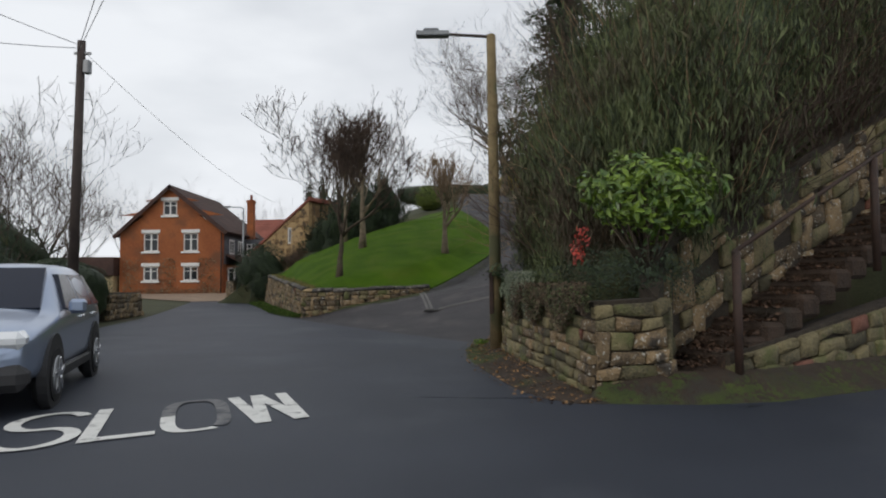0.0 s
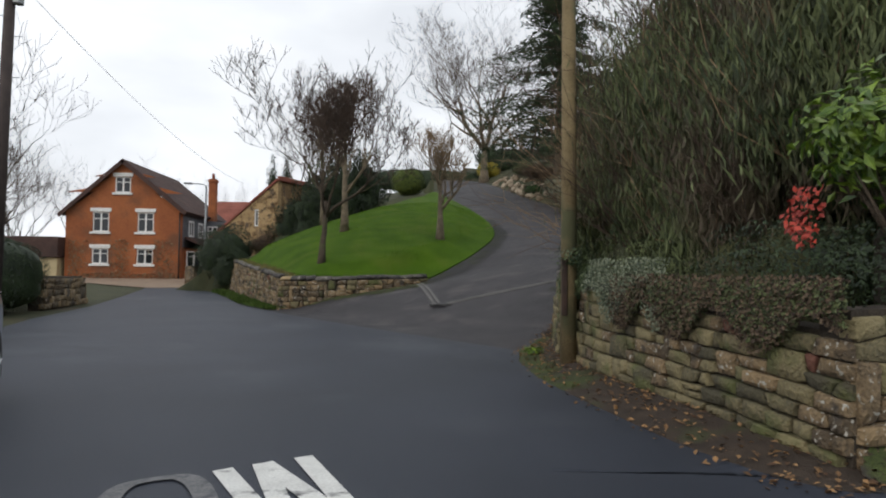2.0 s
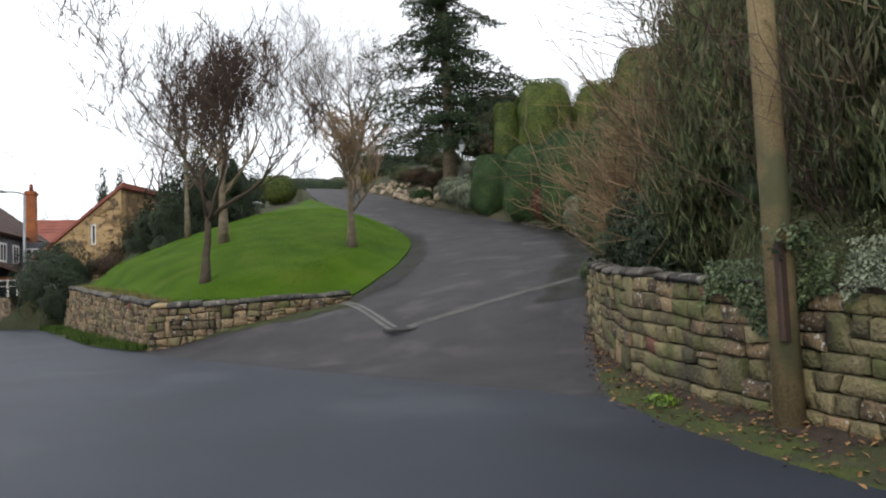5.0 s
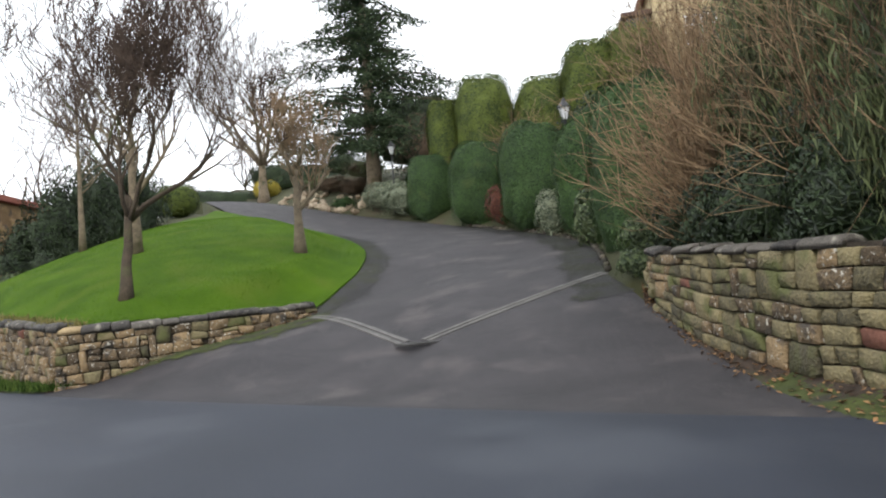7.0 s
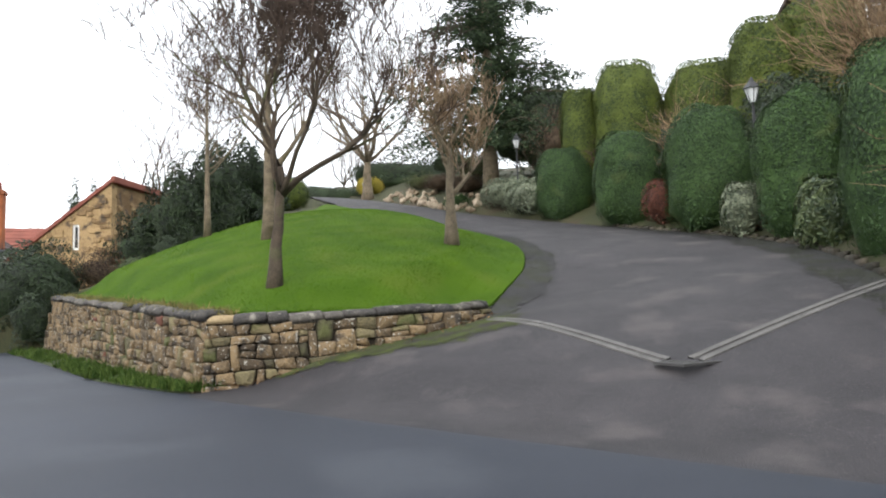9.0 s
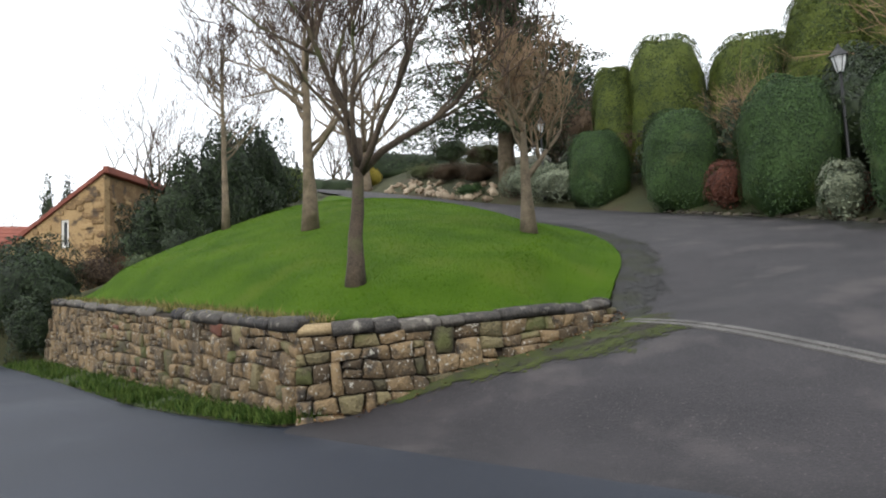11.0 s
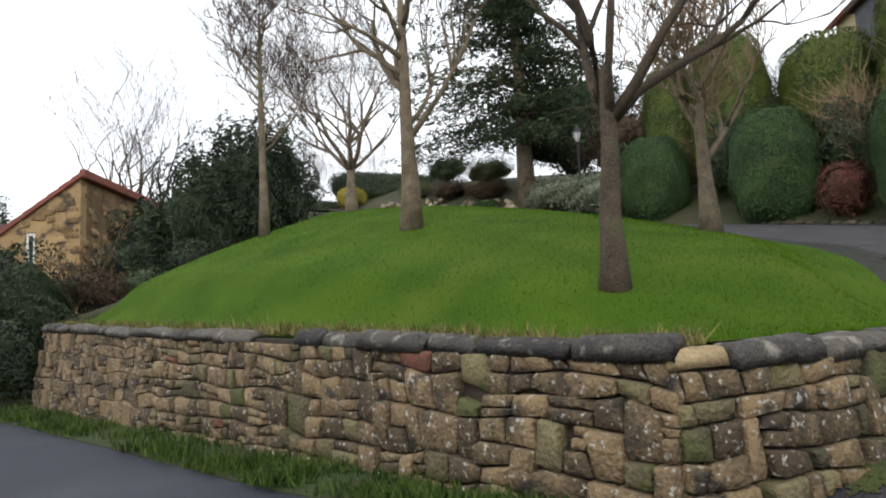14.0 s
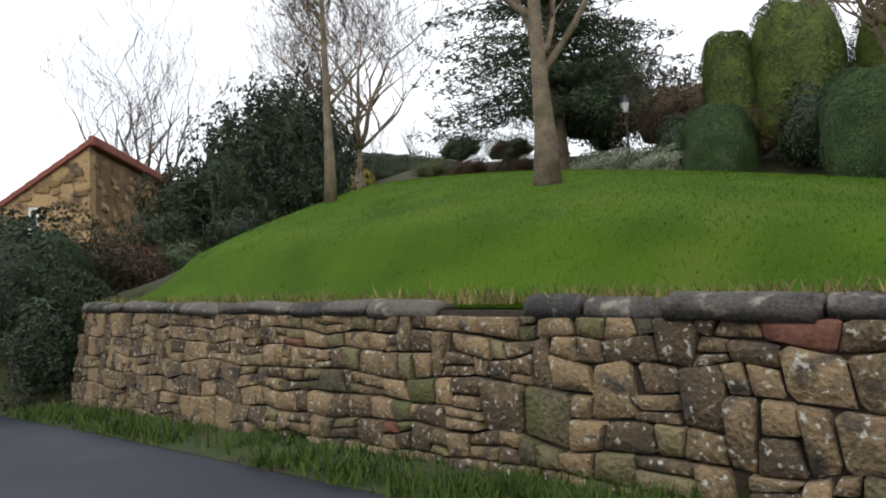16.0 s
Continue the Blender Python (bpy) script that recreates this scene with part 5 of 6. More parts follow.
# ---- poles and lamps ----
def make_poles():
    p = thing("street_lamp", pose(0.85, 16.55, 0.14, 0, 0, 0), "weathered wooden street lamp pole with bracket arm", "street lamp")
    tubes("pole", [((0, 0, -0.2), 0.118), ((-0.01, 0, 3), 0.105), ((-0.03, 0, 6.05), 0.09)], POLE_WOOD, p, 14)
    tubes("arm", [((-0.03, 0, 5.85), 0.035), ((-0.10, 0, 6.02), 0.035), ((-1.0, 0, 6.08), 0.03)], POLE_DARK, p, 8)
    part("lantern", boxes((-1.5, -0.1, 6.02, -0.85, 0.1, 6.13), (-1.35, -0.07, 6.131, -1.05, 0.07, 6.19), bevel=0.02), METAL, p, "flat grey lamp head")
    part("cable_guard", boxes((-0.13, -0.135, 0.62, -0.05, -0.07, 1.42), bevel=0.012), RAIL, p, "dark metal cable guard")
    u = thing("utility_pole", pose(-12.2, 25.0, 0.0, 0, 1.0, 0), "dark wooden utility pole with step irons and junction box", "utility pole")
    tubes("pole", [((0, 0, -0.2), 0.17), ((0, 0, 9.4), 0.125)], POLE_DARK, u, 12)
    part("junction_box", boxes((0.13, -0.14, 8.3, 0.33, 0.1, 8.75), bevel=0.03), METAL, u)
    for k in range(9):
        s = 1 if k % 2 else -1
        tubes("step_iron", [((0.1 * s, 0, 3.6 + 0.55 * k), 0.013), ((0.36 * s, 0, 3.6 + 0.55 * k), 0.013)], METAL, u, 5)
    part("cross_bracket", boxes((-0.22, -0.04, 8.95, 0.32, 0.04, 9.03)), METAL, u)
    for k, end in enumerate(((6, 0, 10.5), (6.2, -2, 11), (-20, 12, 8.2), (-16, 66, 9.0), (-22, 5, 13))):
        a, b = Vector((-12.15, 25, 9.05 + 0.06 * k)), Vector(end)
        w = thing("overhead_cable", Matrix(), "thin dark overhead cable from the pole", "cable", "overhead cables")
        tubes("strand", [(a.lerp(b, q / 14) - Vector((0, 0, 3.2 * (q / 14) * (1 - q / 14))), 0.011) for q in range(15)], CABLE, w, 4)
    g = thing("street_lamp", pose(-13.37, 46.40, 0.4), "slim grey metal street lamp with short arm", "street lamp")
    tubes("post", [((0, 0, 0), 0.075), ((0, 0, 5.87), 0.05)], METAL, g, 10)
    tubes("arm", [((0, 0, 5.87), 0.04), ((-0.2, -0.1, 5.97), 0.035), ((-0.75, -0.3, 5.97), 0.035)], METAL, g, 8)
    part("lantern", boxes((-1.15, -0.5, 5.92, -0.7, -0.2, 6.02), bevel=0.02), METAL, g)
    for x, y, z, top in ((9.0, 32.9, 3.2, 7.2), (8.5, 47.4, 5.6, 9.4)):
        l = thing("garden_lamp", pose(x, y, z), "black garden lamp post with glazed lantern", "lamp post", "garden lamps")
        h = top - z
        tubes("post", [((0, 0, -0.1), 0.085), ((0, 0, 0.7), 0.075), ((0, 0, 0.75), 0.045), ((0, 0, h - 0.45), 0.04)], BLACK, l, 8)
        tubes("lantern_body", [((0, 0, h - 0.45), 0.09), ((0, 0, h - 0.05), 0.20)], LENS, l, 6, smooth=False)
        tubes("lantern_cap", [((0, 0, h - 0.05), 0.26), ((0, 0, h + 0.14), 0.10), ((0, 0, h + 0.3), 0.015)], BLACK, l, 6, smooth=False)
        for k in range(6):
            a = 2 * math.pi * k / 6
            tubes("glazing_bar", [((0.093 * math.cos(a), 0.093 * math.sin(a), h - 0.45), 0.012), ((0.205 * math.cos(a), 0.205 * math.sin(a), h - 0.05), 0.012)], BLACK, l, 4)


make_poles()


# ---- parked car ----
def make_car():
    # origin under the middle of the front axle; the car's nose points to -y
    d = Vector((0.889, -2.47)).normalized()
    ang = math.degrees(math.atan2(d.y, d.x)) + 90
    fr = Vector((-4.62, 11.62))
    side = Vector((-d.y, d.x))
    o = fr - side * 0.92
    car = thing("parked_car", pose(o.x, o.y, 0.0, 0, 0, ang), "silver estate-type off-road car parked at the kerb", "car")
    # cross-sections along the body: y, half width, sill z, waist z, roof z (or bonnet), roof half width
    rows = [(-0.88, 0.62, 0.42, 0.66, 0.70, 0.50), (-0.80, 0.80, 0.30, 0.78, 0.86, 0.66), (-0.45, 0.90, 0.28, 0.90, 0.98, 0.74), (0.2, 0.91, 0.28, 0.98, 1.06, 0.76), (0.42, 0.91, 0.28, 1.0, 1.10, 0.74), (1.15, 0.91, 0.28, 1.03, 1.60, 0.60), (1.7, 0.91, 0.28, 1.05, 1.67, 0.62), (2.6, 0.91, 0.28, 1.07, 1.67, 0.62), (3.15, 0.90, 0.32, 1.08, 1.60, 0.60), (3.5, 0.84, 0.40, 1.05, 1.15, 0.62), (3.62, 0.78, 0.45, 0.85, 0.9, 0.6)]
    v, f = [], []
    for y, w, s, wa, r, rw in rows:
        ring = [(w * 0.92, s), (w, s + 0.18), (w, wa - 0.1), (w * 0.97, wa), (rw + 0.05, r - 0.06), (rw * 0.85, r), (0, r + 0.03)]
        full = ring + [(-x, z) for x, z in ring[-2::-1]]
        v += [(x, y, z) for x, z in full]
    n = 13
    for k in range(len(rows) - 1):
        for c in range(n):
            f.append((k * n + c, k * n + (c + 1) % n, (k + 1) * n + (c + 1) % n, (k + 1) * n + c))
    f += [tuple(range(n))[::-1], tuple((len(rows) - 1) * n + c for c in range(n))]
    body = solid("body", v, f, CARPAINT, car, "silver metallic bodywork", smooth=True)
    bev = body.modifiers.new("round", "SUBSURF")
    bev.levels = bev.render_levels = 2
    ws = [(-0.68, 0.36, 1.08), (0.68, 0.36, 1.08), (0.57, 1.10, 1.575), (-0.57, 1.10, 1.575)]
    solid("windscreen", [(x, y - 0.035, z + 0.03) for x, y, z in ws] + [(x, y + 0.05, z - 0.04) for x, y, z in ws], [(0, 1, 2, 3), (7, 6, 5, 4), (0, 4, 5, 1), (1, 5, 6, 2), (2, 6, 7, 3), (3, 7, 4, 0)], CARGLASS, car, "dark windscreen")
    for sx in (-1, 1):
        for y0, y1, t0, t1 in ((0.72, 1.70, 1.22, 1.70), (1.78, 2.62, 1.78, 2.56), (2.70, 3.15, 2.66, 2.86)):
            p = [(sx * 0.868, y0, 1.08), (sx * 0.868, y1, 1.08), (sx * 0.675, t1, 1.52), (sx * 0.675, t0, 1.52)]
            solid("side_window", [(x + sx * 0.012, y, z) for x, y, z in p] + [(x - sx * 0.06, y, z) for x, y, z in p], [(0, 1, 2, 3), (7, 6, 5, 4), (0, 4, 5, 1), (1, 5, 6, 2), (2, 6, 7, 3), (3, 7, 4, 0)], CARGLASS, car, "dark side glass")
        part("headlamp", boxes((sx * 0.58 - 0.24, -0.86, 0.70, sx * 0.58 + 0.22, -0.50, 0.90), bevel=0.07), LENS, car, "clear headlamp")
        part("fog_lamp", boxes((sx * 0.6 - 0.07, -0.90, 0.40, sx * 0.6 + 0.07, -0.80, 0.50), bevel=0.03), LENS, car)
        mir = part("wing_mirror", boxes((min(sx * 0.92, sx * 1.12), 0.62, 1.02, max(sx * 0.92, sx * 1.12), 0.76, 1.20), bevel=0.04), CARPAINT, car, "silver wing mirror")
        for y in (1.52, 2.45):
            part("door_handle", boxes((sx * 0.905 - 0.02, y, 0.93, sx * 0.905 + 0.025, y + 0.2, 0.965), bevel=0.008), CHROME, car, "chrome handle")
        part("sill_trim", boxes((sx * 0.90 - 0.03, 0.42, 0.27, sx * 0.90 + 0.03, 2.2, 0.40), bevel=0.02), TRIM_DARK, car, "black plastic sill")
        for y in (0.0, 2.62):
            bm = bmesh.new()
            bmesh.ops.create_cone(bm, cap_ends=True, segments=28, radius1=0.44, radius2=0.44, depth=0.10)
            bmesh.ops.rotate(bm, verts=bm.verts, matrix=Matrix.Rotation(radians(90), 3, "Y"))
            bmesh.ops.translate(bm, verts=bm.verts, vec=(sx * 0.875, y, 0.38))
            part("wheel_arch", bm, TRIM_DARK, car, "black plastic wheel arch")
            bm = bmesh.new()
            bmesh.ops.create_cone(bm, cap_ends=True, segments=32, radius1=0.345, radius2=0.345, depth=0.20)
            bmesh.ops.bevel(bm, geom=[e for e in bm.edges if len(e.link_faces) == 2 and any(len(q.verts) > 4 for q in e.link_faces)], offset=0.04, segments=2, affect="EDGES")
            bmesh.ops.rotate(bm, verts=bm.verts, matrix=Matrix.Rotation(radians(90), 3, "Y"))
            bmesh.ops.translate(bm, verts=bm.verts, vec=(sx * 0.84, y, 0.345))
            wheel = part("wheel", bm, TYRE, car, "black tyre")
            bm = bmesh.new()
            bmesh.ops.create_cone(bm, cap_ends=True, segments=28, radius1=0.225, radius2=0.215, depth=0.03)
            bmesh.ops.rotate(bm, verts=bm.verts, matrix=Matrix.Rotation(radians(90), 3, "Y"))
            bmesh.ops.translate(bm, verts=bm.verts, vec=(sx * 0.945, y, 0.345))
            part("rim", bm, METAL, wheel, "grey alloy rim")
            for k in range(5):
                bm = boxes((-0.012, -0.03, 0.03, 0.012, 0.03, 0.2), bevel=0.006)
                bmesh.ops.rotate(bm, verts=bm.verts, matrix=Matrix.Rotation(2 * math.pi * k / 5, 3, "X"))
                bmesh.ops.translate(bm, verts=bm.verts, vec=(sx * 0.966, y, 0.345))
                part("spoke", bm, CHROME, wheel)
    part("bumper", boxes((-0.84, -0.93, 0.28, 0.84, -0.62, 0.56), bevel=0.09), TRIM_DARK, car, "dark lower bumper")
    part("grille", boxes((-0.36, -0.90, 0.66, 0.36, -0.82, 0.80), bevel=0.02), TRIM_DARK, car)


make_car()


# ---- planting on the bank and walls ----
def twig_shrub(name, x, y, z, n, length, spread, mat, label, seed, r=0.01, group=""):
    rng = random.Random(seed)
    t = thing(name, pose(x, y, z), label, "shrub", group)
    paths = []
    for k in range(n):
        a = rng.uniform(0, 2 * math.pi)
        tilt = min(abs(rng.gauss(0, spread)), 1.15)
        d = Vector((math.cos(a) * math.sin(tilt), math.sin(a) * math.sin(tilt), math.cos(tilt)))
        q = Vector((rng.uniform(-0.25, 0.25), rng.uniform(-0.25, 0.25), 0))
        ln = length * rng.uniform(0.6, 1.1)
        path = [(q.copy(), r * 1.4)]
        for j in range(5):
            d = (d + Vector((rng.gauss(0, 0.14), rng.gauss(0, 0.14), rng.gauss(0.03, 0.10)))).normalized()
            q = q + d * ln / 5
            path.append((q.copy(), r * (1.3 - 0.2 * j)))
            if j > 0:
                for _ in range(3):
                    e = (d + Vector((rng.gauss(0, 0.6), rng.gauss(0, 0.6), rng.gauss(0.1, 0.5)))).normalized()
                    l2 = ln * rng.uniform(0.12, 0.3)
                    e2 = (e + Vector((rng.gauss(0, 0.3), rng.gauss(0, 0.3), rng.gauss(0.1, 0.3)))).normalized()
                    paths.append([(q.copy(), r * 0.6), (q + e * l2, r * 0.45), (q + e * l2 + e2 * l2 * 0.8, r * 0.25)])
        paths.append(path)
    tagged(tubes("stem_tangle", paths, mat, t, 3, smooth=False), kind="stuff")
    return t


twig_shrub("brown_shrub", 3.95, 22.6, 1.4, 340, 2.5, 0.46, TWIG_BROWN, "bare brown twiggy shrub above the wall's end", 3, 0.011)
twig_shrub("brown_shrub", 10.2, 36.6, 5.0, 80, 2.6, 0.7, TWIG_BROWN, "bare brown twiggy shrub between clipped bushes", 6, 0.014)
twig_shrub("brown_shrub", 14.5, 32.5, 7.4, 140, 4.2, 0.7, TWIG_BROWN, "tall bare brown shrub below the house", 8, 0.016)
twig_shrub("brown_shrub", -9.0, 47.6, 1.7, 90, 2.3, 0.6, TWIG_BROWN, "bare reddish brown shrub against the barn", 9, 0.012)
shrub("rust_shrub", 8.4, 36.3, 0.7, 0.7, 1.5, RUST, "rust-red leafed shrub at the driveway's edge", 2500, 0.09, 90, None, 2.2, 0.15, 0.7)
shrub("rust_shrub", 8.2, 32.2, 0.6, 0.6, 1.2, RUST, "rust-red low shrub at the driveway's edge", 2000, 0.09, 91, 2.8, 2.2, 0.15, 0.7)
shrub("grey_shrub", 8.6, 46.0, 1.2, 1.8, 1.7, GREYLEAF, "low grey-green variegated shrub by the lamp post", 3500, 0.13, 92, None, 2.2, 0.2, 0.7)
shrub("grey_shrub", 8.9, 49.5, 1.3, 2.0, 1.5, GREYLEAF, "low grey-green variegated shrub on the bank", 3500, 0.13, 93, None, 2.2, 0.2, 0.7)
shrub("edging_shrub", 7.5, 32.0, 0.55, 0.55, 1.5, GREYLEAF, "small variegated shrub between clipped bushes", 2200, 0.10, 94, 2.75, 2.2, 0.15, 0.7)
shrub("edging_shrub", 6.5, 28.7, 0.6, 0.6, 1.7, IVY, "small glossy green shrub between clipped bushes", 2200, 0.14, 95, 2.0, 2.2, 0.15, 0.7)
def wild_shrub(x, y, z, rx, ry, h, seed, label, mat, clumps=50, per=620, size=0.20, wide=0.12, upright=1.3):
    """An untrimmed shrub: a dark inner growth hung with many uneven brush-like clumps, open at its outline."""
    rng = np.random.default_rng(seed)
    t = thing("overgrown_shrub", pose(x, y, z), label, "shrub", "overgrown shrubs above the wall")
    bm = bmesh.new()
    bmesh.ops.create_icosphere(bm, subdivisions=3, radius=1.0)
    for v in bm.verts:
        c = v.co.normalized()
        k = 0.50 * (1 + 0.22 * math.sin(c.x * 6 + seed) * math.cos(c.y * 5 + c.z * 7))
        v.co = Vector((c.x * rx * k, c.y * ry * k, c.z * h / 2 * k + h / 2 - 0.1 * h))
    part("inner_growth", bm, DARKLEAF, t, smooth=True)
    pts, nor, sprigs = [], [], []
    for k in range(clumps):
        d = rng.normal(size=3)
        d[2] = d[2] * 0.9 + 0.15
        d /= np.linalg.norm(d)
        c = d * [rx, ry, h / 2] * rng.uniform(0.62, 1.0) + [0, 0, h / 2]
        r = rng.uniform(0.22, 0.46) * min(rx, ry)
        q = rng.normal(size=(per, 3)) * [r * 0.5, r * 0.5, r * 0.75] + c
        pts.append(q)
        nor.append(np.tile([d[0], d[1], 0.0], (per, 1)) + rng.normal(size=(per, 3)) * [0.5, 0.5, 0.15])
        for _ in range(5):
            a = c + rng.normal(size=3) * r * 0.4
            b = a + d * r * 0.7 + np.array([0, 0, r * rng.uniform(0.6, 1.6)]) + rng.normal(size=3) * r * 0.3
            sprigs.append([(Vector(c * 0.8), 0.012), (Vector(a), 0.007), (Vector(b), 0.003)])
    pts, nor = np.concatenate(pts), np.concatenate(nor)
    n = len(pts)
    nor /= np.linalg.norm(nor, axis=1, keepdims=True) + 1e-9
    tip = np.stack([rng.normal(0, 0.42, n), rng.normal(0, 0.42, n), np.full(n, upright)], 1) + nor * 0.35
    tip /= np.linalg.norm(tip, axis=1, keepdims=True)
    side = np.cross(tip, nor)
    side /= np.linalg.norm(side, axis=1, keepdims=True) + 1e-9
    ln = size * rng.uniform(0.5, 1.3, (n, 1))
    v = np.stack([pts - tip * ln * 0.5, pts + side * ln * wide, pts + tip * ln * 0.5], 1).reshape(-1, 3)
    tagged(solid("foliage", v, np.arange(3 * n).reshape(-1, 3), mat, t), kind="stuff")
    tagged(tubes("sprig_growth", sprigs, TWIG_BROWN, t, 3, smooth=False), kind="stuff")
    return t


BROOM = "dense dark green brush-like evergreen shrub above the wall"
for k, (x, y, z, rx, ry, h) in enumerate(((3.3, 14.0, 1.3, 1.5, 1.5, 4.6), (2.9, 16.4, 1.5, 1.5, 1.6, 3.9), (3.1, 19.0, 1.6, 1.5, 1.7, 4.1), (5.2, 20.8, 2.2, 1.5, 1.6, 5.0), (3.7, 20.7, 1.5, 1.2, 1.2, 4.0), (2.5, 18.4, 1.35, 0.9, 1.2, 2.4), (5.6, 23.0, 2.2, 1.2, 1.2, 2.6), (2.4, 15.6, 1.1, 0.8, 1.4, 2.3), (5.4, 15.6, 2.8, 2.0, 2.0, 6.2), (6.0, 18.8, 3.0, 2.2, 2.2, 5.6), (7.6, 16.4, 3.8, 2.5, 2.0, 6.8), (8.0, 23.2, 4.0, 2.0, 2.0, 4.6), (10.5, 18.4, 4.8, 3.0, 2.6, 7.0))):
    wild_shrub(x, y, z, rx, ry, h, 300 + k, BROOM, OVERGROWN)
for k, (x, y, z, n, length, mat) in enumerate(((2.7, 14.6, 1.4, 60, 2.3, TWIG), (2.4, 17.0, 1.5, 60, 2.6, TWIG), (2.9, 19.9, 1.6, 80, 3.0, TWIG_BROWN), (4.0, 13.6, 2.2, 80, 2.4, TWIG), (6.5, 14.9, 3.3, 70, 2.6, TWIG), (3.3, 18.0, 3.2, 110, 3.4, TWIG), (4.6, 20.2, 3.8, 110, 3.6, TWIG), (3.4, 15.6, 3.4, 90, 3.0, TWIG))):
    twig_shrub("bare_shrub", x, y, z, n, length, 0.6, mat, "tangle of bare winter stems over the wall", 120 + k, 0.008, "tangled stems above the wall")


for k, (x, y, z, r, h) in enumerate(((2.95, 20.9, 1.15, 0.9, 1.6), (3.35, 21.9, 1.25, 0.8, 1.4), (2.35, 19.6, 1.05, 0.75, 1.5), (4.2, 23.3, 1.4, 0.8, 1.3), (3.6, 20.3, 1.5, 1.1, 2.6), (5.0, 21.9, 2.0, 1.1, 2.4))):
    shrub("wall_top_shrub", x, y, r, r, h, DARKLEAF, "low dark evergreen growth behind the wall top", 6000, 0.09, 240 + k, z, 2.1, 0.3, 0.6, shell=0.5, spread=1.2, group="dark growth behind the wall", wide=0.4)


def make_laurel():
    rng = np.random.default_rng(9)
    t = thing("laurel_bush", pose(2.42, 12.15, 1.92), "glossy bright green laurel bush over the wall", "bush")
    d = rng.normal(size=(1700, 3))
    d /= np.linalg.norm(d, axis=1, keepdims=True)
    p = d * (rng.uniform(0.55, 1.0, (1700, 1)) * [0.85, 0.7, 0.55]) * (1 + 0.18 * np.sin(d[:, :1] * 7 + d[:, 2:] * 5)) + [0, 0, 0.5]
    tagged(leaves("foliage", p, 0.14, LAUREL, t, d + [0, -0.3, 0.5], 2, 0.42, 0.55), kind="stuff")
    for q in p[:30]:
        tubes("stem", [((0, 0.1, -0.5), 0.03), (tuple(q * 0.9), 0.008)], BARK, t, 4)


def wall_ivy(name, label, s0, s1, z0, z1, mat, count, size, seed, out=0.08, line=RIGHT_WALL, hang=0.5):
    rng = np.random.default_rng(seed)
    p, s = measure_line(line)
    t = thing(name, Matrix(), label, "climbing plant")
    q = rng.uniform(s0, s1, count)
    u = rng.random(count) ** 0.8
    low = z1 - (z1 - z0) * (0.45 + 0.55 * np.sin(q * 2.7 + seed) ** 2) * hang * 2
    z = z1 - (z1 - np.minimum(low, z1 - 0.1)) * u
    pts, nor = [], []
    for a, zz in zip(q, z):
        x, y, ang = along(p, s, a)
        nx, ny = -math.sin(ang), math.cos(ang)
        o = out * (0.5 + rng.random()) - 0.35 * max(0.0, zz - 1.25)
        pts.append((x + nx * o, y + ny * o, zz))
        nor.append((nx, ny, 0.4))
    tagged(leaves("foliage", pts, size, mat, t, nor, seed, 0.7, 0.5), kind="stuff")


make_laurel()
pole_ivy = thing("pole_ivy", pose(0.85, 16.45, 1.5), "tuft of green ivy clinging to the lamp pole", "climbing plant")
_r = np.random.default_rng(3)
tagged(leaves("foliage", _r.normal(0, 1, (300, 3)) * [0.16, 0.06, 0.08] + [0.05, -0.08, 0.06], 0.05, IVY, pole_ivy, None, 3, 0.7), kind="stuff")
wall_ivy("wall_creeper", "grey-green creeper hanging over the mossy wall", 2.3, 4.3, 0.55, 1.55, GREYLEAF, 5200, 0.032, 11, 0.10, hang=0.4)
wall_ivy("wall_creeper", "dry brown and green creeper trailing over the top of the wall", 0.0, 3.0, 0.55, 1.32, OVERGROWN, 6000, 0.030, 12, 0.10, hang=0.35)
wall_ivy("wall_creeper", "dry brown stems and dead leaves hanging over the wall", 0.0, 3.4, 0.5, 1.36, BROWNLEAF, 6500, 0.034, 15, 0.11, hang=0.38)
wall_ivy("wall_creeper", "green ivy on the wall behind the lamp pole", 4.4, 5.9, 0.75, 1.45, IVY, 2600, 0.042, 13, 0.09)
wall_ivy("red_creeper", "bright red leafed creeper above the wall", 0.35, 0.65, 1.25, 2.05, REDLEAF, 150, 0.055, 14, 0.16)
shrub("bank_ground_cover", 2.4, 13.2, 1.0, 1.5, 0.9, DARKLEAF, "low dark ground cover on top of the wall", 9000, 0.04, 130, 1.0, 2.2, 0.3, 0, shell=0.6)
shrub("bank_ground_cover", 2.3, 16.0, 1.0, 1.7, 0.8, OVERGROWN, "low tangled ground cover on top of the wall", 8000, 0.045, 131, 1.05, 2.2, 0.3, 0, shell=0.6)
shrub("roadside_hedge", -13.4, 26.4, 1.3, 1.6, 2.1, DARKLEAF, "dark clipped hedge behind a low stone wall", 6000, 0.09, 140, 0.1, 3.4, 0.06, 0.92, category="hedge")
shrub("roadside_hedge", -15.4, 29.0, 1.6, 1.6, 2.3, DARKLEAF, "dark clipped hedge beside the lane", 5000, 0.09, 141, 0.1, 3.4, 0.06, 0.92, category="hedge")
shrub("roadside_bush", -15.5, 24.5, 1.8, 1.6, 3.0, DARKLEAF, "large dark bush behind the parked car", 5000, 0.12, 142, 0.0, 2.3, 0.15, 0.85)
shrub("roadside_bush", -12.2, 18.5, 2.2, 2.0, 2.6, DARKLEAF, "dark bush beside the lane", 5000, 0.12, 143, 0.0, 2.3, 0.15, 0.85)
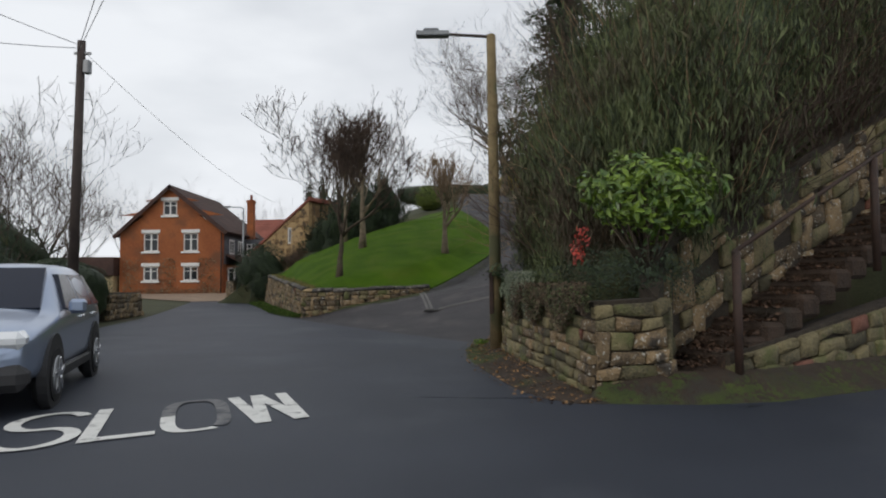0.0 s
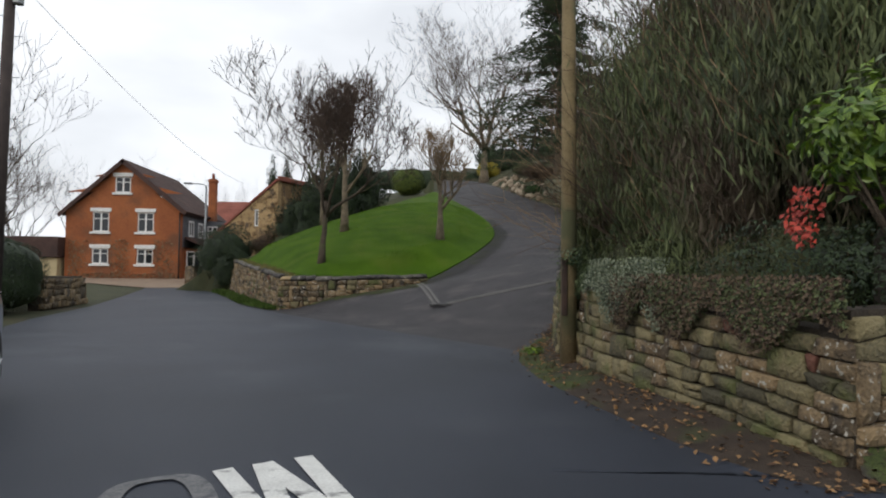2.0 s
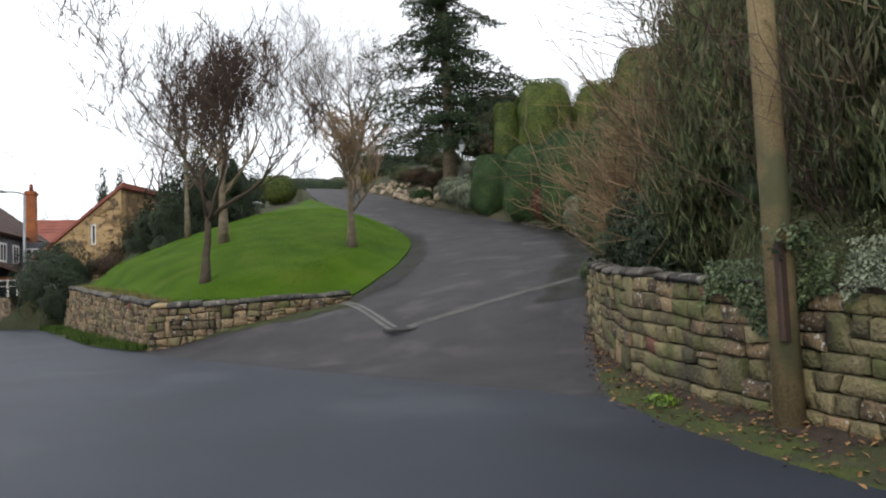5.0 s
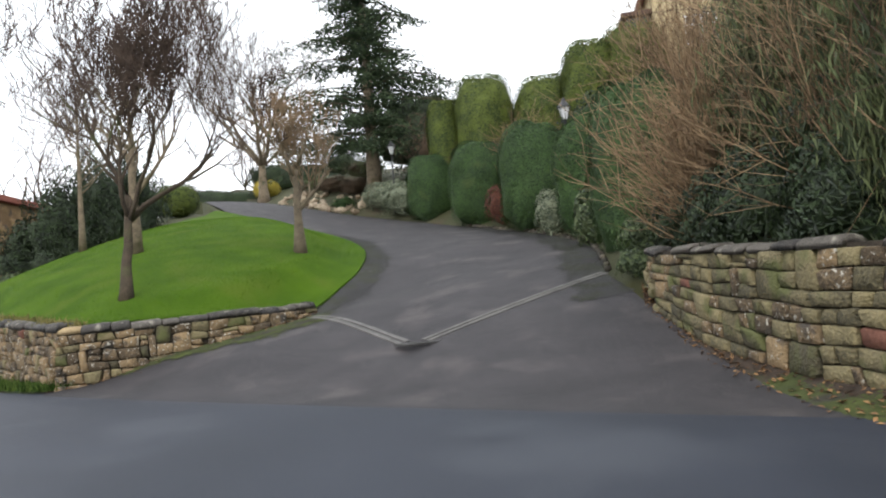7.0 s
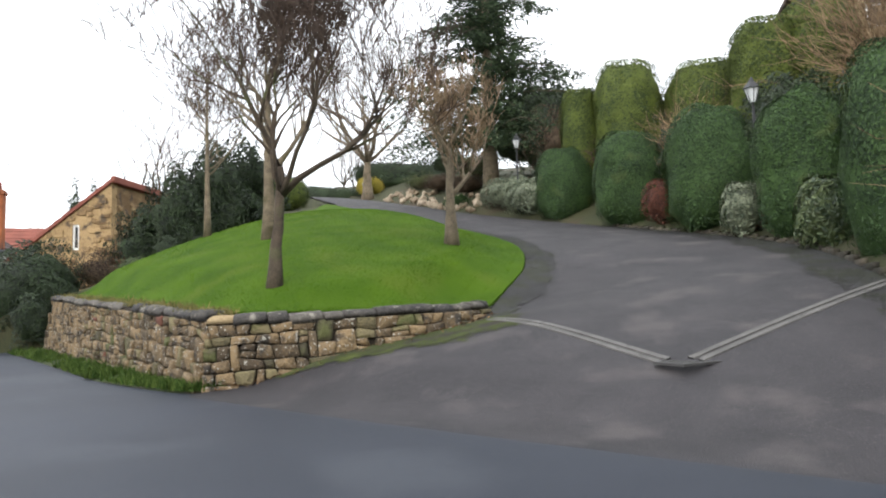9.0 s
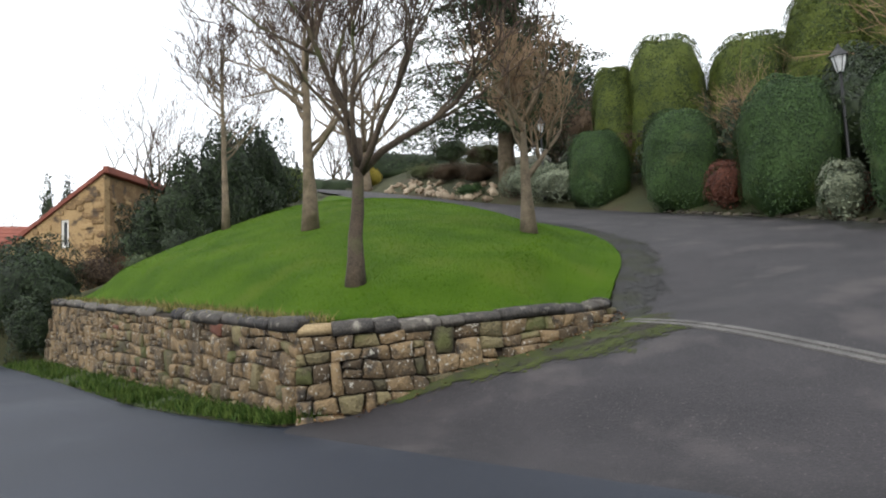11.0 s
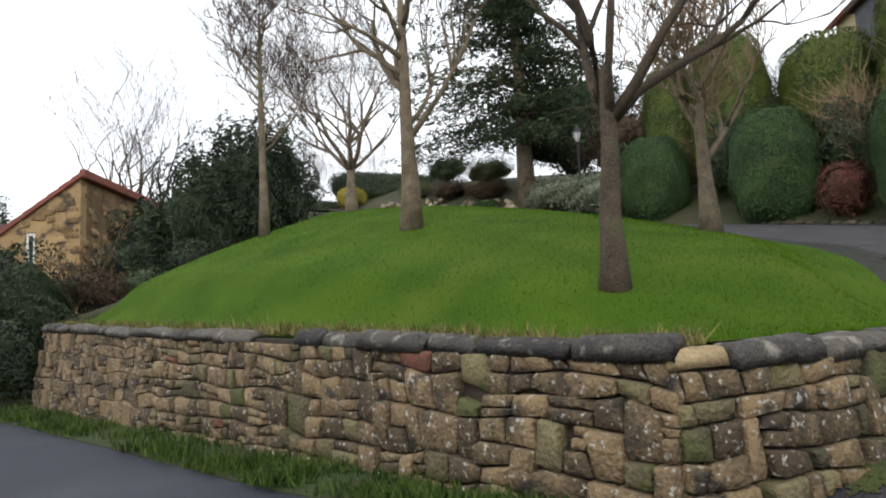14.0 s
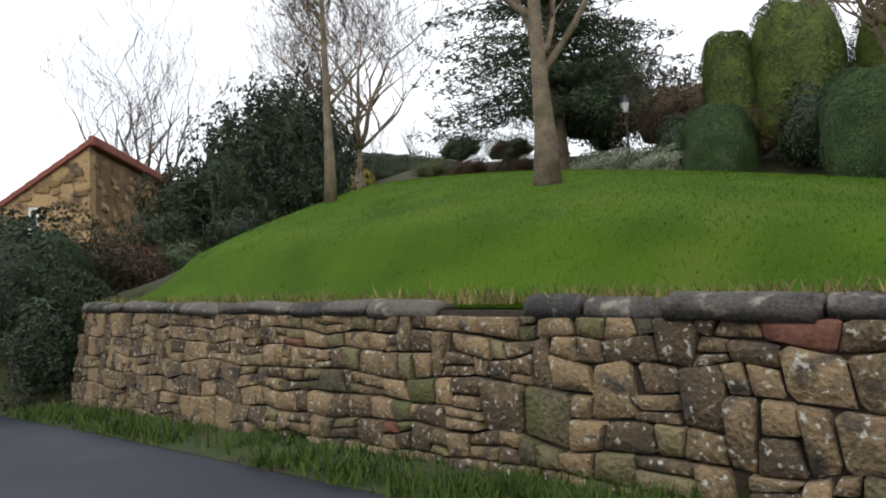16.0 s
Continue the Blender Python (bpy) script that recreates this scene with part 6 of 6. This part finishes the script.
for k, (x, y, r, h, mat, label) in enumerate(((-9.7, 46.6, 0.9, 1.7, BROWNLEAF, "brown winter shrub below the barn wall"), (-8.3, 43.7, 0.6, 0.8, IVY, "low green plants at the lawn's edge"), (-9.4, 43.2, 0.8, 0.9, BROWNLEAF, "dry brown plants at the lawn's edge"), (-7.1, 43.6, 0.7, 1.2, DARKLEAF, "small dark shrub at the lawn's edge"), (-8.6, 45.2, 0.7, 1.1, RUST, "rust-brown bramble below the barn"))):
    shrub("garden_shrub", x, y, r, r, h, mat, label, 3000, 0.08, 250 + k, None, 2.1, 0.3, 0.5, shell=0.5, spread=1.2, group="planting by the barn")
for k, (x, y, z) in enumerate(((-29.1, 141.7, 21.4), (-26.1, 140.7, 21.5))):
    shrub("distant_conifer", x, y, 1.6, 1.6, z + 3.2, DARKLEAF, "small dark conifer far behind the roofs", 2500, 0.5, 260 + k, 0.0, 1.7, 0.2, 0.7, "tree", "distant conifers", shell=0.4)
shrub("yellow_bush", 6.9, 73.6, 1.2, 1.2, 1.7, YELLOW, "round yellow-green clipped bush at the hilltop", 2500, 0.14, 144, None, 2.4, 0.06, 0.9)
shrub("yellow_bush", -1.4, 61.0, 1.4, 1.4, 2.2, CLIP_GOLD, "round yellow-green bush at the hilltop", 2500, 0.16, 145, None, 2.4, 0.06, 0.9)
for k, (x, y, rx, h) in enumerate(((1, 76, 6.5, 2.2), (12, 76.5, 6.0, 2.4), (-9, 70, 5.5, 2.8))):
    shrub("boundary_hedge", x, y, rx, 1.2, h, DARKLEAF, "dark boundary hedge along the hilltop", 5000, 0.2, 150 + k, gz(x, y) - 0.8, 4.5, 0.05, 0.93, "hedge", "hilltop hedge")
shrub("conifer_thicket", 13.0, 53.5, 3.4, 3.0, 6.5, DARKLEAF, "dark thicket behind the conifer", 8000, 0.2, 160, gz(13.0, 53.5) - 0.5, 2.2, 0.35, 0.65, shell=0.45, spread=1.2)
shrub("conifer_thicket", 12.5, 48.0, 2.6, 2.6, 4.0, BROWNLEAF, "brown leafless thicket on the bank", 7000, 0.16, 161, gz(12.5, 48.0) - 0.5, 2.2, 0.4, 0.6, shell=0.45, spread=1.2)


for k, (x, y, rx, ry, h, mat, label) in enumerate(((9.6, 57.0, 1.2, 1.6, 1.1, BROWNLEAF, "low brown heather among the rockery stones"), (9.4, 61.5, 1.4, 1.8, 1.2, BROWNLEAF, "low brown heather among the rockery stones"), (9.2, 66.0, 1.3, 1.8, 1.3, OVERGROWN, "low green rockery plant"), (11.5, 60.0, 1.8, 2.2, 1.8, OVERGROWN, "rounded green shrub above the rockery"), (7.9, 54.6, 0.7, 1.0, 0.8, CLIP, "small dark green cushion shrub by the drive"), (11.8, 66.5, 1.8, 2.4, 2.2, DARKLEAF, "dark shrub above the rockery"), (10.7, 43.2, 1.2, 1.3, 2.8, BROWNLEAF, "brown winter shrub between clipped bushes"), (10.5, 39.4, 1.0, 1.1, 2.4, DARKLEAF, "dark shrub between clipped bushes"), (12.6, 41.0, 1.1, 1.2, 3.4, DARKLEAF, "dark shrub below the clipped conifers"))):
    shrub("rockery_shrub" if y > 50 else "bank_shrub", x, y, rx, ry, h, mat, label, 5200, 0.10, 210 + k, gz(x, y) - 0.1, 2.1, 0.3, 0.6, shell=0.45, spread=1.2, group="planting on the bank", wide=0.35)


for k, (x, y, r, h) in enumerate(((4.5, 24.9, 0.55, 0.7), (5.2, 24.6, 0.7, 1.2), (3.7, 24.3, 0.4, 0.5))):
    shrub("wall_end_plants", x, y, r, r, h, IVY, "low green plants at the end of the wall", 1900, 0.08, 170 + k, None, 2.1, 0.3, 0.4, shell=0.6, group="plants at the wall's end")
for k, (x, y, r, h) in enumerate(((-18.5, 29.5, 2.4, 4.2), (-23.0, 31.0, 2.8, 4.6), (-28.0, 36.0, 3.2, 5.0), (-14.8, 20.0, 1.8, 2.4))):
    shrub("lane_side_thicket", x, y, r, r, h, DARKLEAF, "tall dark evergreen thicket beyond the lane", 6000, 0.16, 180 + k, 0.0, 2.2, 0.2, 0.85, group="thicket beyond the lane")


def make_small_things():
    # rockery stones along the top of the driveway
    rng = random.Random(12)
    rock = thing("rockery", Matrix(), "pale rough stones edging a rockery", "rockery")
    for k in range(90):
        y = rng.uniform(52, 68)
        x = float(np.interp(y, (49, 56, 74), (7.9, 7.2, 6.0))) + 0.15 + 2.2 * rng.random() ** 2.2
        s = rng.uniform(0.18, 0.46)
        put_piece(ROCKS[k % len(ROCKS)], Matrix.LocRotScale((x, y, gz(x, y) + s * 0.2), Euler((rng.random(), rng.random(), rng.uniform(0, 6))), (s, s * 0.9, s * 0.7)), rock, "stone")
    kerb = thing("drive_kerb", Matrix(), "irregular stone edging along the driveway", "kerb", kind="structure")
    p, s = measure_line(resample(DRIVE_RIGHT[4:10], 60))
    q = 0.0
    while q < s[-1] - 0.3:
        w = rng.uniform(0.25, 0.5)
        x, y, a = along(p, s, q + w / 2)
        z = float(drive_height(np.array([x]), np.array([y]))[0])
        put_piece(rng.choice(KERBS), Matrix.LocRotScale((x + math.sin(a) * 0.08, y - math.cos(a) * 0.08, z + 0.02), Euler((0, 0, a)), (w, 0.13, 0.13)), kerb, "stone")
        q += w + 0.02
    urn = thing("garden_urn", pose(6.25, 72.4, gz(6.25, 72.4)), "pale stone garden urn on a pedestal", "urn")
    tubes("pedestal", [((0, 0, 0), 0.3), ((0, 0, 0.1), 0.3), ((0, 0, 0.12), 0.2), ((0, 0, 0.7), 0.18), ((0, 0, 0.72), 0.28), ((0, 0, 0.8), 0.28)], CONCRETE, urn, 12, smooth=False)
    tubes("bowl", [((0, 0, 0.8), 0.12), ((0, 0, 0.95), 0.10), ((0, 0, 1.1), 0.3), ((0, 0, 1.35), 0.36)], CONCRETE, urn, 12)
    gw = thing("garden_wall", Matrix(), "low rough stone wall by the gravel entrance", "stone wall", kind="structure")
    stone_wall(gw, [(-12.6, 28.0), (-13.0, 31.5), (-15.6, 32.3)], -1, lambda q: 0.05, lambda q: 1.0, 5, 61, [STONES], 0.0, 0.03, (0.25, 0.5), thick=0.4)
    gw2 = thing("garden_wall", Matrix(), "low rough stone wall beside the house drive", "stone wall", kind="structure")
    stone_wall(gw2, [(-12.9, 43.2), (-14.2, 45.6)], 1, lambda q: 0.2, lambda q: 1.5, 6, 63, [STONES], 0.0, 0.03, (0.25, 0.5), thick=0.4)
    loft("gravel_drive", [(-15.5, 43.5), (-22.0, 50.0), (-30.0, 60.0)], [(-12.8, 44.5), (-13.6, 52.0), (-15.0, 60.0)], 30, 8, road_height, 0.012, GRAVEL, "pale brown gravel forecourt", "driveway")
    flecks("moss_patch", [(0.24, 15.0), (0.20, 16.2), (0.24, 17.4), (0.52, 18.8), (1.1, 20.0)], [(0.62, 15.1), (0.70, 16.2), (0.75, 17.3), (0.95, 18.6), (1.45, 19.9)], 6500, verge_height, MOSS_BRIGHT, "green moss and weeds on the verge by the pole", 207, 0.026)
    shrub("verge_weed", 0.62, 17.9, 0.16, 0.16, 0.14, LAUREL, "small bright green weed on the mossy verge", 160, 0.06, 208, verge_height(np.array([0.62]), np.array([17.9]))[0] + 0.04, 2.0, 0.3, 0, shell=0.6, spread=1.0, category="weed")
    flecks("moss_patch", [(-4.4, 28.72), (-3.4, 28.70), (-2.3, 28.76), (-1.5, 28.9), (-0.95, 29.05)], [(-4.6, 28.5), (-3.7, 28.1), (-2.4, 27.5), (-1.2, 27.5), (-0.5, 28.6)], 9000, drive_height, MOSS_BRIGHT, "green moss at the foot of the drive wall", 202, 0.026)
    # long grass under the wall, leaf litter on the verges, short blades on the lawn
    r = np.random.default_rng(20)

    def blades(name, x, y, z, h, label, mat=BLADE):
        n = len(x)
        a = r.uniform(0, 2 * np.pi, n)
        hh = h * r.uniform(0.4, 1.2, n)
        w = 0.011 * np.clip(np.asarray(h) / 0.1, 0.6, 1.2)
        tip = np.stack([x + r.normal(0, 0.4, n) * hh, y + r.normal(0, 0.4, n) * hh, z + hh], 1)
        l = np.stack([x - np.cos(a) * w, y - np.sin(a) * w, z - 0.01], 1)
        rr = np.stack([x + np.cos(a) * w, y + np.sin(a) * w, z - 0.01], 1)
        v = np.stack([l, rr, tip], 1).reshape(-1, 3)
        tagged(solid(name, v, np.arange(3 * n).reshape(-1, 3), mat), label, "grass", kind="stuff")

    A, B = resample(WALLVERGE_A, 400), resample(WALLVERGE_B, 400)
    n = 15000
    ck, cu, ch = r.integers(0, 330, 420), r.random(420) ** 0.8, r.uniform(0.05, 0.17, 420)
    c = r.integers(0, 420, n)
    k, u = np.clip(ck[c] + r.normal(0, 3.0, n), 0, 335).astype(int), np.clip(cu[c] + r.normal(0, 0.13, n), -0.05, 1.0)
    pt = A[k] * (1 - u)[:, None] + B[k] * u[:, None] + r.normal(0, 0.03, (n, 2))
    blades("long_grass", pt[:, 0], pt[:, 1], road_height(pt[:, 0], pt[:, 1]) + 0.04, ch[c], "tufts of long green grass at the foot of the wall", ROUGH_BLADE)
    W = resample(LAWN_WALL, 400)
    k = r.integers(0, 400, 5000)
    pt = W[k] + np.abs(r.normal(0.26, 0.10, (5000, 1))) * [0.93, 0.36] + r.normal(0, 0.04, (5000, 2))
    blades("dry_grass", pt[:, 0], pt[:, 1], lawn_height(pt[:, 0], pt[:, 1]) + 0.03, np.where(r.random(5000) < 0.3, 0.13, 0.06), "straw-coloured uncut grass along the coping", STRAW)
    x, y = r.uniform(-10, 2.6, 170000), 29 + 17 * r.random(170000) ** 1.6
    ok = inside(x, y, LAWN_SIDE_A + LAWN_SIDE_B[::-1])
    x, y = x[ok], y[ok]
    blades("lawn_grass", x, y, lawn_height(x, y) + 0.03, 0.026, "short mown grass blades on the lawn")
    A, B = resample(VERGE_A, 300), resample(VERGE_B, 300)
    k, u = r.integers(0, 300, 1500), r.random(1500) ** 0.6
    pt = A[k] * (1 - u)[:, None] + B[k] * u[:, None]
    leaf = np.column_stack([pt, verge_height(pt[:, 0], pt[:, 1]) + 0.02])
    tagged(leaves("fallen_leaves", leaf, 0.06, LITTER, None, np.tile([0, 0, 1.0], (1500, 1)), 5, 0.6, 0.3), "brown fallen leaves on the verge", "leaves", kind="stuff")
    D = resample(DRIVE_WALL, 200)
    k = r.integers(10, 200, 500)
    pt = D[k] + np.abs(r.normal(0, 0.18, (500, 1))) * [0.15, -1.0]
    leaf = np.column_stack([pt, drive_height(pt[:, 0], pt[:, 1]) + 0.015])
    tagged(leaves("fallen_leaves", leaf, 0.05, LITTER, None, np.tile([0, 0, 1.0], (500, 1)), 6, 0.6, 0.3), "yellow fallen leaves along the wall's foot", "leaves", kind="stuff")


ROCKS = stone_meshes("stone", ROCK, 5)
KERBS = stone_meshes("stone", KERB_STONE, 4)
make_small_things()
